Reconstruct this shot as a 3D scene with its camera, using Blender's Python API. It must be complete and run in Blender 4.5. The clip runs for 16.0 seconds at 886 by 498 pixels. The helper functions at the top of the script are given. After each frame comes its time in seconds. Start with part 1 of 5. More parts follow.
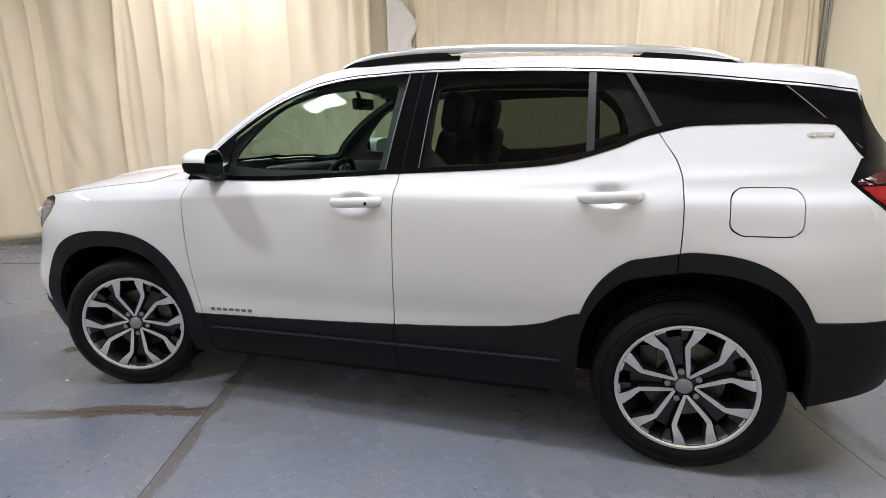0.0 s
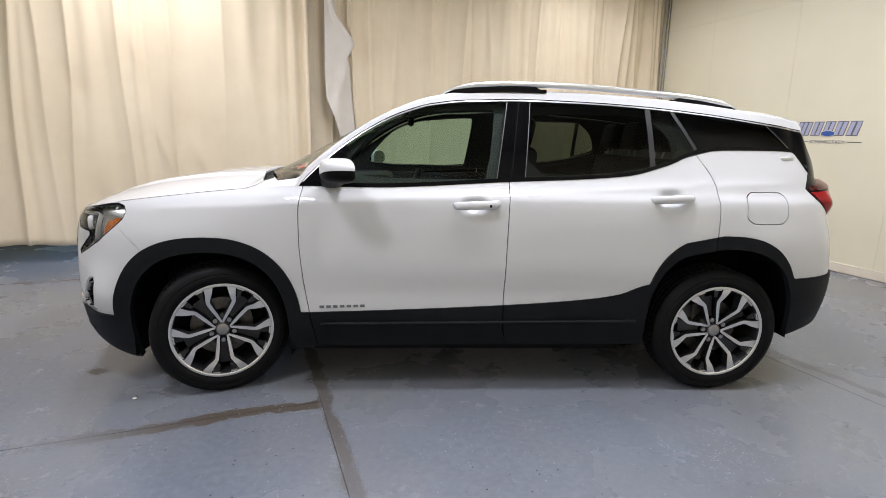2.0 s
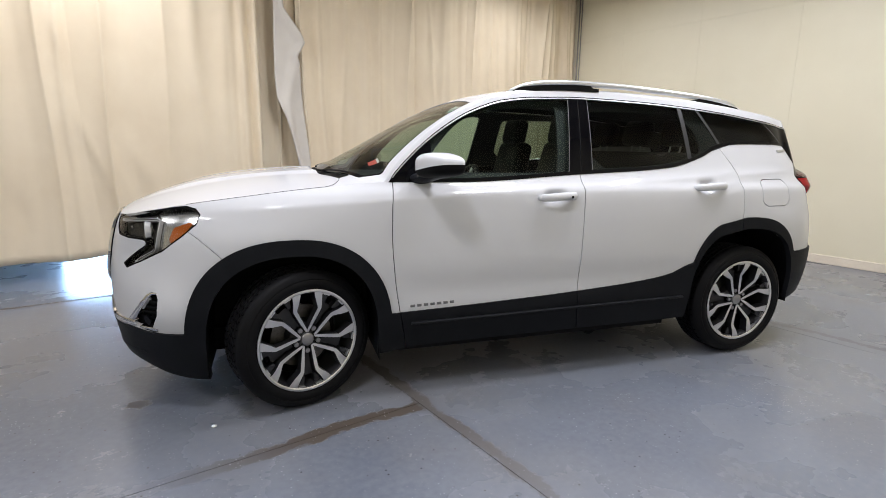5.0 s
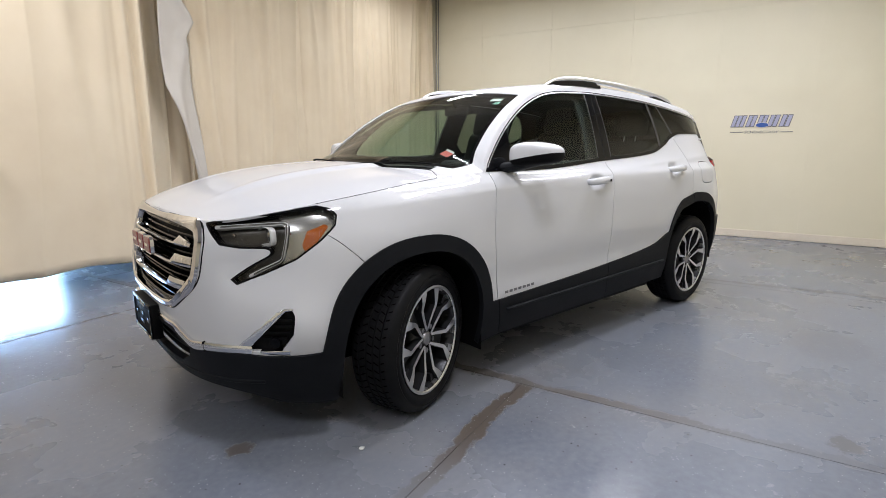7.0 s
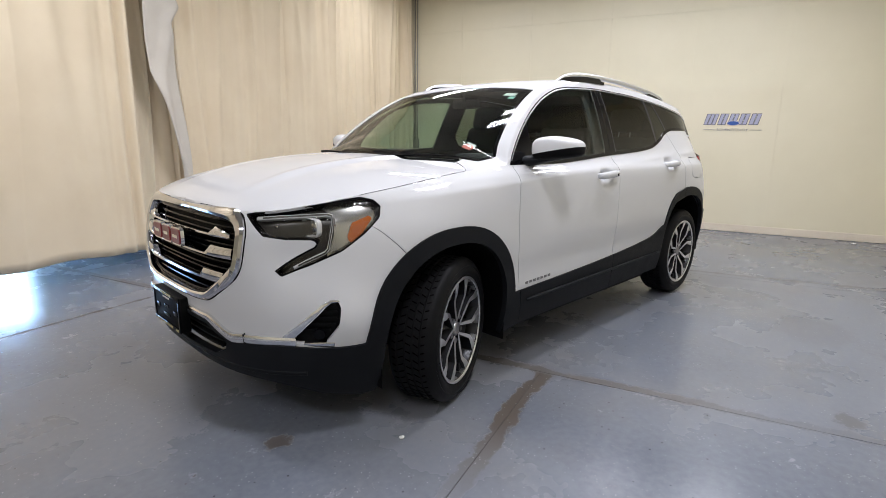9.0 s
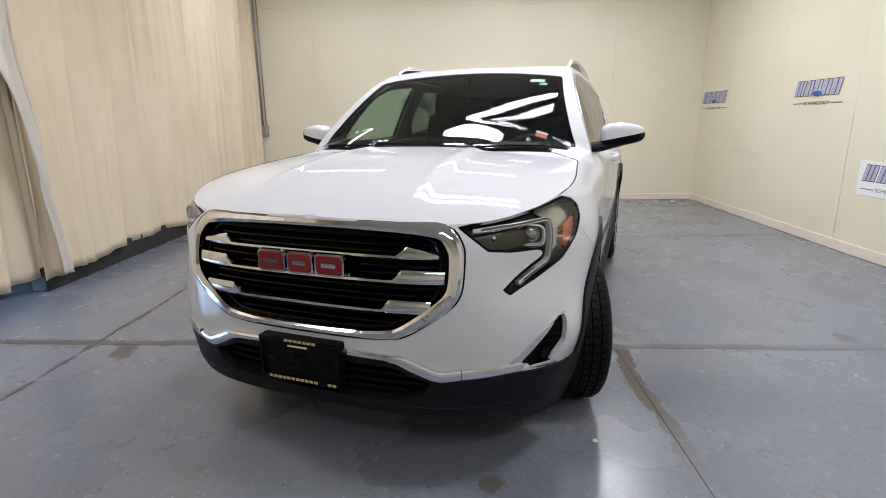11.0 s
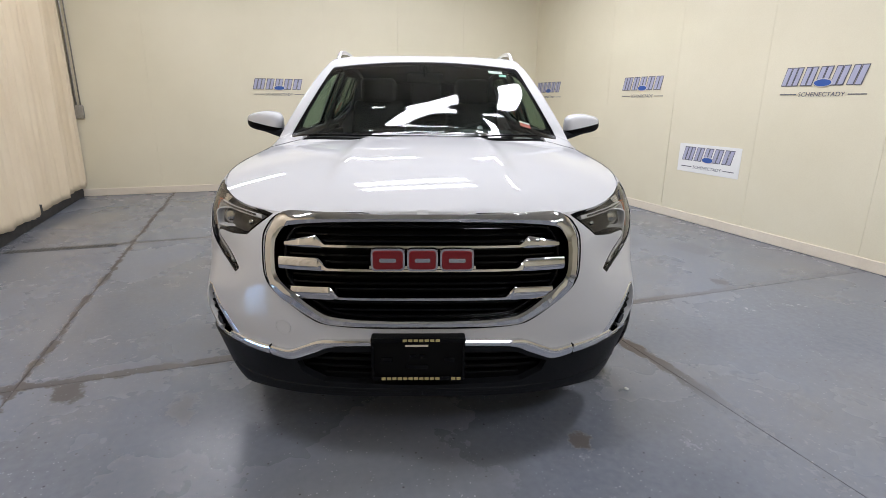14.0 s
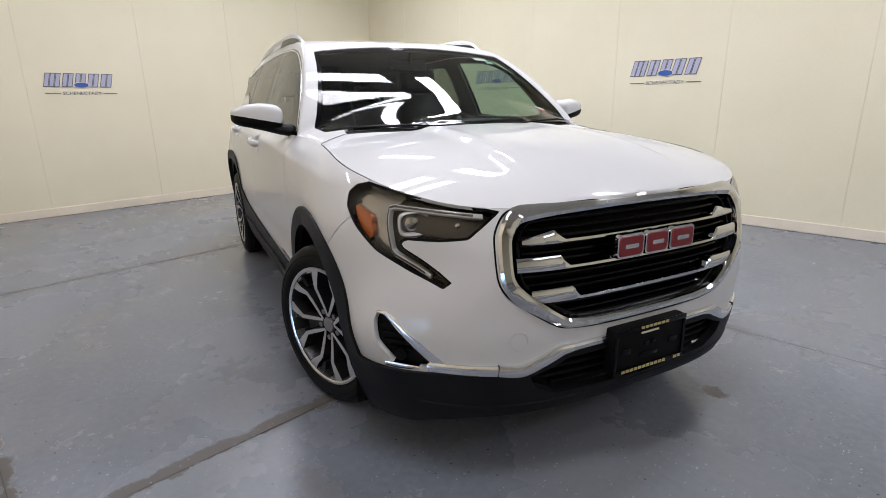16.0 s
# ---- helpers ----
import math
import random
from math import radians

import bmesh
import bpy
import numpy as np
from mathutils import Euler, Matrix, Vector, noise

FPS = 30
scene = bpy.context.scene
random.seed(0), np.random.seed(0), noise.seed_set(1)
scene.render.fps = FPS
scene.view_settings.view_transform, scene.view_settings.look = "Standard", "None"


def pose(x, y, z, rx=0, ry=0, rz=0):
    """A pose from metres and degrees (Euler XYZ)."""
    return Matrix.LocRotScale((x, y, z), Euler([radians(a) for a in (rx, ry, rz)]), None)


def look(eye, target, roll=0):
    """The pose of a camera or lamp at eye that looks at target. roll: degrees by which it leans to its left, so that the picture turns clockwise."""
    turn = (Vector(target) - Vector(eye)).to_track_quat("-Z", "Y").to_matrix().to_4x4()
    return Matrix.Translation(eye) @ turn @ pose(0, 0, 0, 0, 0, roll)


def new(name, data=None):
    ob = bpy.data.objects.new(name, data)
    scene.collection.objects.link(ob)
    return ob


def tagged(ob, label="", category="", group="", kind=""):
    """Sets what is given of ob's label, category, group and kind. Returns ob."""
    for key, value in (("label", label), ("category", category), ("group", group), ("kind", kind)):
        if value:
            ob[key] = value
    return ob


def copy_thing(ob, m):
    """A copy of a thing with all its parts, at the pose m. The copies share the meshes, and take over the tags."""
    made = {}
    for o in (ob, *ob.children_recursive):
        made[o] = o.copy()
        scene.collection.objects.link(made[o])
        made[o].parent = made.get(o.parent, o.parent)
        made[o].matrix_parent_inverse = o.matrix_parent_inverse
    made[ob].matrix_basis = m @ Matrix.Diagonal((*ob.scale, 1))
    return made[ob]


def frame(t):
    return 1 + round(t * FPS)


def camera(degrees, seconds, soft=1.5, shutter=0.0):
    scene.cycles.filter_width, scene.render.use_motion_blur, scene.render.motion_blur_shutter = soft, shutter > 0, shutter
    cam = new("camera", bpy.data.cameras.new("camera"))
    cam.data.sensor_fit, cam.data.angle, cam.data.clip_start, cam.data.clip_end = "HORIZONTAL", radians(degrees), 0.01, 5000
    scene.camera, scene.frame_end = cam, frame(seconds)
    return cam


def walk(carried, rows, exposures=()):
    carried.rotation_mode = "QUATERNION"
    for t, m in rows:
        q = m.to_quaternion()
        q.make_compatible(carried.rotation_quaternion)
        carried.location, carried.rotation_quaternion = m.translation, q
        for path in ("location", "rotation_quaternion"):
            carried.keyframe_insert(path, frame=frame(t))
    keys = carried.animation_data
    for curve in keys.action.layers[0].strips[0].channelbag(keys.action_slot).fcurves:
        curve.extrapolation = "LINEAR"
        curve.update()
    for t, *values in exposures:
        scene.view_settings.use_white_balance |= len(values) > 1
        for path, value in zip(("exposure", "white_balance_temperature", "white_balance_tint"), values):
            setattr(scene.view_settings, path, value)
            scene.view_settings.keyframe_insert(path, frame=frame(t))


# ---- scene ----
cam = camera(80.5, 16.0, soft=0.8)
PATH = [
    (0, (2.383, -2.933, 1.358), (1.81, -1.073, 0.899), -1.0),
    (0.5, (1.966, -3.086, 1.358), (1.624, -1.165, 0.915), 0.7),
    (1, (1.621, -3.341, 1.384), (1.476, -1.39, 0.965), 1.4),
    (1.5, (1.323, -3.445, 1.367), (1.31, -1.487, 0.958), 1.2),
    (2, (1.06, -3.597, 1.379), (1.154, -1.643, 0.966), 1.1),
    (2.5, (0.952, -3.734, 1.387), (1.091, -1.785, 0.96), 0.7),
    (3, (0.911, -3.761, 1.391), (1.071, -1.818, 0.945), 1.0),
    (3.5, (0.884, -3.762, 1.378), (1.056, -1.819, 0.936), 1.0),
    (4, (0.752, -3.725, 1.363), (0.976, -1.788, 0.918), 1.3),
    (4.2, (0.632, -3.671, 1.347), (0.898, -1.736, 0.916), 1.3),
    (6.3, (-1.241, -3.049, 1.258), (-0.094, -1.455, 0.882), -0.6),
    (6.5, (-1.327, -2.975, 1.25), (-0.135, -1.416, 0.861), -0.6),
    (7, (-1.479, -2.721, 1.26), (-0.197, -1.238, 0.869), 0.0),
    (7.5, (-1.603, -2.618, 1.249), (-0.239, -1.205, 0.867), -0.0),
    (8, (-1.712, -2.56, 1.255), (-0.317, -1.183, 0.857), 0.4),
    (8.5, (-1.733, -2.542, 1.252), (-0.349, -1.157, 0.845), 0.8),
    (9, (-1.747, -2.522, 1.255), (-0.357, -1.144, 0.841), 0.8),
    (9.5, (-1.889, -2.358, 1.251), (-0.456, -1.021, 0.85), -0.3),
    (10, (-2.067, -1.96, 1.282), (-0.523, -0.756, 0.874), -1.3),
    (10.2, (-2.165, -1.798, 1.279), (-0.568, -0.67, 0.859), -1.3),
    (12.3, (-2.567, -0.15, 1.341), (-0.645, -0.123, 0.789), 0.9),
    (12.5, (-2.583, -0.105, 1.347), (-0.663, -0.097, 0.785), 0.9),
    (13, (-2.641, -0.052, 1.345), (-0.722, -0.096, 0.784), 0.8),
    (13.5, (-2.657, -0.032, 1.338), (-0.734, -0.083, 0.791), 0.6),
    (14, (-2.667, -0.016, 1.337), (-0.743, -0.076, 0.796), 0.6),
    (14.5, (-2.711, 0.154, 1.319), (-0.785, 0.045, 0.794), 0.9),
    (15, (-2.559, 0.543, 1.308), (-0.641, 0.28, 0.805), 0.7),
    (15.5, (-2.378, 0.99, 1.29), (-0.518, 0.442, 0.8), -0.3),
    (16, (-2.13, 1.376, 1.271), (-0.415, 0.502, 0.728), -0.8),
]
walk(cam, [(t, look(eye, target, roll)) for t, eye, target, roll in PATH], [(0, 0.20), (1.5, 0.14), (3, 0.03), (9.5, 0.0), (13, -0.05), (16, -0.05)])

# ---- world and light ----
ROOM = pose(0, 0, 0, 0, 0, 18)  # the room stands turned against the car
world = bpy.data.worlds.new("world")
scene.world = world
world.use_nodes = True
world.node_tree.nodes["Background"].inputs["Color"].default_value = (0.55, 0.7, 1.0, 1)
world.node_tree.nodes["Background"].inputs["Strength"].default_value = 0.3
scene.view_settings.exposure = 0.0
CEIL = 3.75


def lamp(name, u, v, z, length, width, power, along_v=False, color=(0.955, 0.97, 1.065)):
    data = bpy.data.lights.new(name, "AREA")
    data.shape, data.size, data.size_y = "RECTANGLE", length, width
    data.energy, data.color = power, color
    ob = new(name, data)
    ob.matrix_basis = ROOM @ pose(u, v, z, 0, 0, 90 if along_v else 0)
    return ob


# place, along the room's width, length, breadth, watts
# first four fit reflected tubes; the other six are unseen fills added for brightness
TUBES_AND_FILLS = [(1.30, -0.36, True, 1.40, 0.22, 38), (1.74, -0.38, True, 1.40, 0.22, 38), (1.42, -1.74, False, 0.70, 0.26, 42), (-1.00, -1.96, False, 0.50, 0.27, 48),
            (4.40, -0.60, True, 1.3, 0.2, 26), (3.60, -2.30, False, 1.3, 0.2, 50), (-4.60, 0.20, True, 1.3, 0.2, 52),
            (-3.70, -2.20, True, 1.3, 0.2, 43), (-0.90, 1.80, True, 1.3, 0.2, 44), (4.30, 1.70, True, 1.3, 0.2, 32)]
for u, v, al, length, breadth, power in TUBES_AND_FILLS:
    lamp("tube_light", u, v, CEIL - 0.17, length, breadth, power, al)

# ---- materials ----


def mat(name, color, rough=0.5, metal=0.0, **extra):
    m = bpy.data.materials.new(name)
    m.use_nodes = True
    b = m.node_tree.nodes["Principled BSDF"]
    b.inputs["Base Color"].default_value = (*color, 1)
    b.inputs["Roughness"].default_value = rough
    b.inputs["Metallic"].default_value = metal
    for key, value in extra.items():
        b.inputs[key.replace("_", " ")].default_value = value
    return m


def node(m, kind, **values):
    n = m.node_tree.nodes.new(kind)
    for key, value in values.items():
        if key in n.inputs:
            n.inputs[key].default_value = value
        else:
            n.inputs[key.replace("_", " ")].default_value = value
    return n


def wire(m, a, out, b, into):
    m.node_tree.links.new(a.outputs[out], b.inputs[into])


def varied(m, dark, light, scale, rough=(0.3, 0.5), bump=0.0, stretch=(1, 1, 1), fine=60.0):
    """Colour, gloss and relief from two scales of noise."""
    b = m.node_tree.nodes["Principled BSDF"]
    tc = node(m, "ShaderNodeTexCoord")
    mp = node(m, "ShaderNodeMapping", Scale=stretch)
    wire(m, tc, "Object", mp, "Vector")
    big = node(m, "ShaderNodeTexNoise", Scale=scale, Detail=5.0, Roughness=0.6)
    small = node(m, "ShaderNodeTexNoise", Scale=fine, Detail=3.0)
    wire(m, mp, "Vector", big, "Vector")
    wire(m, mp, "Vector", small, "Vector")
    mixv = node(m, "ShaderNodeMath")
    mixv.operation = "MULTIPLY_ADD"
    mixv.inputs[1].default_value = 0.35
    wire(m, small, "Fac", mixv, 0)
    sc = node(m, "ShaderNodeMath")
    sc.operation = "MULTIPLY"
    sc.inputs[1].default_value = 0.65
    wire(m, big, "Fac", sc, 0)
    wire(m, sc, "Value", mixv, 2)
    ramp = m.node_tree.nodes.new("ShaderNodeValToRGB")
    ramp.color_ramp.elements[0].position, ramp.color_ramp.elements[1].position = 0.34, 0.66
    ramp.color_ramp.elements[0].color, ramp.color_ramp.elements[1].color = (*dark, 1), (*light, 1)
    wire(m, mixv, "Value", ramp, "Fac")
    wire(m, ramp, "Color", b, "Base Color")
    rr = node(m, "ShaderNodeMapRange")
    rr.inputs["To Min"].default_value, rr.inputs["To Max"].default_value = rough
    rr.inputs["From Min"].default_value, rr.inputs["From Max"].default_value = 0.3, 0.7
    wire(m, big, "Fac", rr, "Value")
    wire(m, rr, "Result", b, "Roughness")
    if bump:
        bp = node(m, "ShaderNodeBump", Strength=bump, Distance=0.004)
        wire(m, mixv, "Value", bp, "Height")
        wire(m, bp, "Normal", b, "Normal")
    return m


PAINT = mat("white_paint", (0.592, 0.594, 0.609), 0.6, 0.0, Specular_IOR_Level=0.12, Coat_Weight=0.85, Coat_Roughness=0.02, Coat_IOR=1.46)
CLAD = varied(mat("grey_plastic", (0.03, 0.032, 0.036), 0.55, Specular_IOR_Level=0.09), (0.0080, 0.0087, 0.0104), (0.0122, 0.0132, 0.0158), 8, (0.42, 0.55), 0.15, fine=900)
BLACK = mat("gloss_black", (0.003, 0.003, 0.0038), 0.06, Specular_IOR_Level=0.12)
DARK = mat("dark_plastic", (0.0028, 0.0028, 0.003), 0.6, Specular_IOR_Level=0.1)
CHROME = mat("chrome", (0.66, 0.66, 0.68), 0.06, 1.0)
SATIN = mat("satin_metal", (0.72, 0.73, 0.75), 0.3, 1.0)
STRIPM = mat("brushed_strip", (0.80, 0.80, 0.81), 0.16, 1.0)
RUBBER = varied(mat("rubber", (0.02, 0.02, 0.02), 0.7, Specular_IOR_Level=0.1), (0.0045, 0.0045, 0.005), (0.009, 0.009, 0.0098), 9, (0.42, 0.6), 0.1, fine=300)
ALLOY = varied(mat("machined_alloy", (0.6, 0.6, 0.61), 0.25, 1.0), (0.68, 0.68, 0.69), (0.74, 0.74, 0.75), 5, (0.28, 0.36), fine=12)
ALLOY_DARK = mat("grey_alloy", (0.035, 0.035, 0.038), 0.35, 0.6)
FLOORM = varied(mat("floor_paint", (0.17, 0.19, 0.23), 0.3), (0.131, 0.148, 0.186), (0.197, 0.213, 0.250), 0.9, (0.17, 0.36), 0.12, fine=30)


def floor_wear(m):
    """Dirt along the joints, dull and worn patches, pale flakes; all in the room's own directions."""
    b = m.node_tree.nodes["Principled BSDF"]
    links = m.node_tree.links
    tc = node(m, "ShaderNodeTexCoord")
    sep = m.node_tree.nodes.new("ShaderNodeSeparateXYZ")
    wire(m, tc, "Object", sep, "Vector")

    def math_(op, a, b_=0.0, c=0.0):
        n = m.node_tree.nodes.new("ShaderNodeMath")
        n.operation = op
        for i, v in enumerate((a, b_, c)):
            if isinstance(v, (int, float)):
                n.inputs[i].default_value = v
            else:
                links.new(v, n.inputs[i])
        return n.outputs[0]

    def noise_(scale, detail=4.0, rough=0.6):
        n = node(m, "ShaderNodeTexNoise", Scale=scale, Detail=detail, Roughness=rough)
        wire(m, tc, "Object", n, "Vector")
        return n.outputs["Fac"]

    def soft(v, lo, hi):
        n = m.node_tree.nodes.new("ShaderNodeMapRange")
        n.interpolation_type = "SMOOTHSTEP"
        links.new(v, n.inputs["Value"])
        n.inputs["From Min"].default_value, n.inputs["From Max"].default_value = lo, hi
        return n.outputs["Result"]

    u, v = sep.outputs["X"], sep.outputs["Y"]
    rag = math_("MULTIPLY", math_("SUBTRACT", noise_(7.0, 7.0, 0.7), 0.5), 0.16)
    wob = math_("MULTIPLY", math_("SUBTRACT", noise_(1.7), 0.5), 0.08)

    def line(coord, at, half):
        d = math_("ABSOLUTE", math_("ADD", math_("SUBTRACT", coord, at), wob))
        return soft(math_("ADD", d, rag), half + 0.012, half - 0.008)

    # the crossing joint, its patched band by the car, the branch towards the front, the rear joint, the far joint
    near = soft(v, -3.0, -1.2)
    j1 = math_("MULTIPLY", line(u, 0.235, 0.032), math_("MULTIPLY_ADD", near, 0.62, 0.14))
    j2 = math_("MULTIPLY", line(v, -1.15, 0.042), math_("MULTIPLY", soft(u, 0.24, 0.18), soft(u, -1.2, -0.3)))
    j3 = math_("MULTIPLY", line(math_("MULTIPLY_ADD", v, 0.045, u), 3.125, 0.034), 0.42)
    j4 = math_("MULTIPLY", line(v, 1.97, 0.017), 0.85)
    j5 = math_("MULTIPLY", line(v, 3.25, 0.016), math_("MULTIPLY", soft(u, 0.15, 0.3), 0.6))
    dirt = math_("MAXIMUM", math_("MAXIMUM", math_("MAXIMUM", j1, j5), j2), math_("MAXIMUM", j3, j4))

    def blot(cu, cv, r, power):
        d = math_("SQRT", math_("ADD", math_("POWER", math_("SUBTRACT", u, cu), 2.0), math_("POWER", math_("MULTIPLY", math_("SUBTRACT", v, cv), 1.5), 2.0)))
        return math_("MULTIPLY", soft(math_("ADD", d, math_("MULTIPLY", rag, 2.5)), r, r * 0.55), power)

    for cu, cv, r, power in ((-0.99, -0.36, 0.085, 0.8), (0.12, 1.72, 0.13, 0.8), (1.75, -2.6, 0.4, 0.16), (1.25, -3.1, 0.30, 0.18), (2.9, -1.2, 0.35, 0.14), (-0.2, 1.2, 0.12, 0.35), (0.4, -2.55, 0.10, 0.5)):
        dirt = math_("MAXIMUM", dirt, blot(cu, cv, r, power))
    # scuffs: long faint dark rubs
    scuff = math_("MULTIPLY", soft(noise_(2.2, 9.0, 0.8), 0.52, 0.80), 0.30)
    dirt = math_("MAXIMUM", dirt, scuff)
    old = b.inputs["Base Color"].links[0].from_socket
    mix1 = m.node_tree.nodes.new("ShaderNodeMix")
    mix1.data_type = "RGBA"
    links.new(dirt, mix1.inputs["Factor"])
    # large worn areas, where the blue has gone to a warm grey
    worn = m.node_tree.nodes.new("ShaderNodeMix")
    worn.data_type = "RGBA"
    links.new(math_("MULTIPLY", soft(noise_(0.55, 4.0, 0.55), 0.38, 0.72), 0.55), worn.inputs["Factor"])
    links.new(old, worn.inputs["A"])
    worn.inputs["B"].default_value = (0.205, 0.196, 0.190, 1)
    links.new(worn.outputs["Result"], mix1.inputs["A"])
    mix1.inputs["B"].default_value = (0.082, 0.064, 0.050, 1)
    # pale flakes scattered in the paint, thicker in some places
    vor = node(m, "ShaderNodeTexVoronoi", Scale=62.0)
    wire(m, tc, "Object", vor, "Vector")
    spot = soft(math_("ADD", vor.outputs["Distance"], math_("MULTIPLY", noise_(90.0, 2.0), 0.25)), 0.33, 0.25)
    some = math_("GREATER_THAN", node_random(m, vor), 0.70)
    where = math_("MULTIPLY", soft(noise_(0.8, 3.0), 0.34, 0.54), soft(noise_(6.0, 4.0), 0.36, 0.58))
    spill = blot(1.92, -2.15, 0.42, 1.0)
    spot = math_("MAXIMUM", math_("MULTIPLY", spot, some), math_("MULTIPLY", spot, spill))
    flake = math_("MULTIPLY", spot, math_("MINIMUM", math_("ADD", math_("MULTIPLY_ADD", where, 0.85, 0.10), spill), 1.0))
    mix2 = m.node_tree.nodes.new("ShaderNodeMix")
    mix2.data_type = "RGBA"
    links.new(flake, mix2.inputs["Factor"])
    links.new(mix1.outputs["Result"], mix2.inputs["A"])
    mix2.inputs["B"].default_value = (0.50, 0.51, 0.54, 1)
    # dark grit
    vor2 = node(m, "ShaderNodeTexVoronoi", Scale=24.0)
    wire(m, tc, "Object", vor2, "Vector")
    grit = math_("MULTIPLY", soft(vor2.outputs["Distance"], 0.13, 0.06), math_("GREATER_THAN", node_random(m, vor2), 0.72))
    mix3 = m.node_tree.nodes.new("ShaderNodeMix")
    mix3.data_type = "RGBA"
    links.new(grit, mix3.inputs["Factor"])
    links.new(mix2.outputs["Result"], mix3.inputs["A"])
    mix3.inputs["B"].default_value = (0.04, 0.037, 0.035, 1)
    links.new(mix3.outputs["Result"], b.inputs["Base Color"])
    rough_old = b.inputs["Roughness"].links[0].from_socket
    links.new(math_("ADD", rough_old, math_("MULTIPLY", dirt, 0.35)), b.inputs["Roughness"])


def node_random(m, vor):
    """One random number a cell, from the cell's colour."""
    s = m.node_tree.nodes.new("ShaderNodeSeparateColor")
    m.node_tree.links.new(vor.outputs["Color"], s.inputs["Color"])
    return s.outputs[0]


floor_wear(FLOORM)
WALLM = varied(mat("cream_panel", (0.78, 0.72, 0.58), 0.5), (0.72, 0.665, 0.50), (0.78, 0.725, 0.56), 1.2, (0.4, 0.55), 0.06, fine=120)
TRIMM = varied(mat("cream_trim", (0.78, 0.7, 0.58), 0.5), (0.70, 0.62, 0.5), (0.78, 0.7, 0.58), 6, (0.4, 0.6))
CLOTH = varied(mat("cream_canvas", (0.75, 0.66, 0.5), 0.85), (0.73, 0.605, 0.43), (0.81, 0.695, 0.515), 1.5, (0.8, 0.95), 0.25, fine=400)
CEILM = varied(mat("ceiling_white", (0.6, 0.6, 0.58), 0.8), (0.5, 0.5, 0.48), (0.6, 0.6, 0.58), 3, (0.7, 0.9))


SEAMM = mat("panel_seam", (0.80, 0.74, 0.58), 0.8)
JOINTM = varied(mat("joint_dirt", (0.05, 0.048, 0.045), 0.8), (0.045, 0.042, 0.039), (0.10, 0.092, 0.084), 12, (0.7, 0.9))
BOARDM = mat("white_board", (0.82, 0.82, 0.80), 0.5)
SIGN_BLUE = mat("sign_blue", (0.42, 0.425, 0.56), 0.6)
SIGN_GREY = mat("sign_grey", (0.13, 0.13, 0.16), 0.6)
SIGN_PALE = mat("sign_pale", (0.62, 0.60, 0.62), 0.6)
SIGN_OVAL = mat("sign_oval", (0.035, 0.10, 0.36), 0.4)
CONDUITM = varied(mat("grey_metal", (0.2, 0.2, 0.2), 0.5, 0.6), (0.30, 0.28, 0.25), (0.42, 0.40, 0.36), 30, (0.4, 0.6))
DRAINM = varied(mat("drain_steel", (0.1, 0.1, 0.1), 0.5, 0.4), (0.08, 0.08, 0.08), (0.14, 0.14, 0.14), 30, (0.4, 0.6))
KERBM = varied(mat("kerb_black", (0.02, 0.02, 0.022), 0.6), (0.012, 0.012, 0.014), (0.04, 0.038, 0.036), 6, (0.5, 0.8), 0.2)
LINING = varied(mat("curtain_lining", (0.78, 0.74, 0.68), 0.9), (0.60, 0.55, 0.48), (0.68, 0.63, 0.56), 3, (0.85, 0.95), 0.2, fine=300)
SKYM = mat("daylight", (0.6, 0.75, 1.0), 1.0)
SKYM.node_tree.nodes["Principled BSDF"].inputs["Emission Color"].default_value = (0.36, 0.60, 1.0, 1)
SKYM.node_tree.nodes["Principled BSDF"].inputs["Emission Strength"].default_value = 22.0


def pane_glass(name, tint):
    """Thin tinted glass: a clear tint and a mirror coat by the angle."""
    m = bpy.data.materials.new(name)
    m.use_nodes = True
    nt = m.node_tree
    nt.nodes.remove(nt.nodes["Principled BSDF"])
    tr = node(m, "ShaderNodeBsdfTransparent", Color=(*tint, 1))
    gl = node(m, "ShaderNodeBsdfGlossy", Roughness=0.01)
    lw = node(m, "ShaderNodeLayerWeight", Blend=0.5)
    p5 = node(m, "ShaderNodeMath")
    p5.operation = "POWER"
    p5.inputs[1].default_value = 4.5
    wire(m, lw, "Facing", p5, 0)
    fr = node(m, "ShaderNodeMath")
    fr.operation = "MULTIPLY_ADD"
    fr.inputs[1].default_value, fr.inputs[2].default_value = 0.9, 0.017
    wire(m, p5, 0, fr, 0)
    mx = m.node_tree.nodes.new("ShaderNodeMixShader")
    wire(m, fr, 0, mx, 0)
    wire(m, tr, 0, mx, 1)
    wire(m, gl, 0, mx, 2)
    wire(m, mx, 0, nt.nodes["Material Output"], "Surface")
    return m


GLASS_CLEAR = pane_glass("windscreen_glass", (0.55, 0.67, 0.60))
GLASS_DARK = pane_glass("privacy_glass", (0.235, 0.265, 0.225))
GLASS_BLACK = pane_glass("quarter_glass", (0.10, 0.10, 0.10))
GREYM = mat("grey_seal", (0.16, 0.16, 0.165), 0.4, 0.5)
GLASS_LAMP = pane_glass("lamp_glass", (0.92, 0.92, 0.92))
REDLAMP = mat("red_lamp", (0.36, 0.006, 0.010), 0.15, Specular_IOR_Level=0.25, Coat_Weight=0.25, Coat_Roughness=0.03)
AMBER = mat("amber_lamp", (0.36, 0.080, 0.008), 0.15, Coat_Weight=1.0)

# ---- mesh tools ----


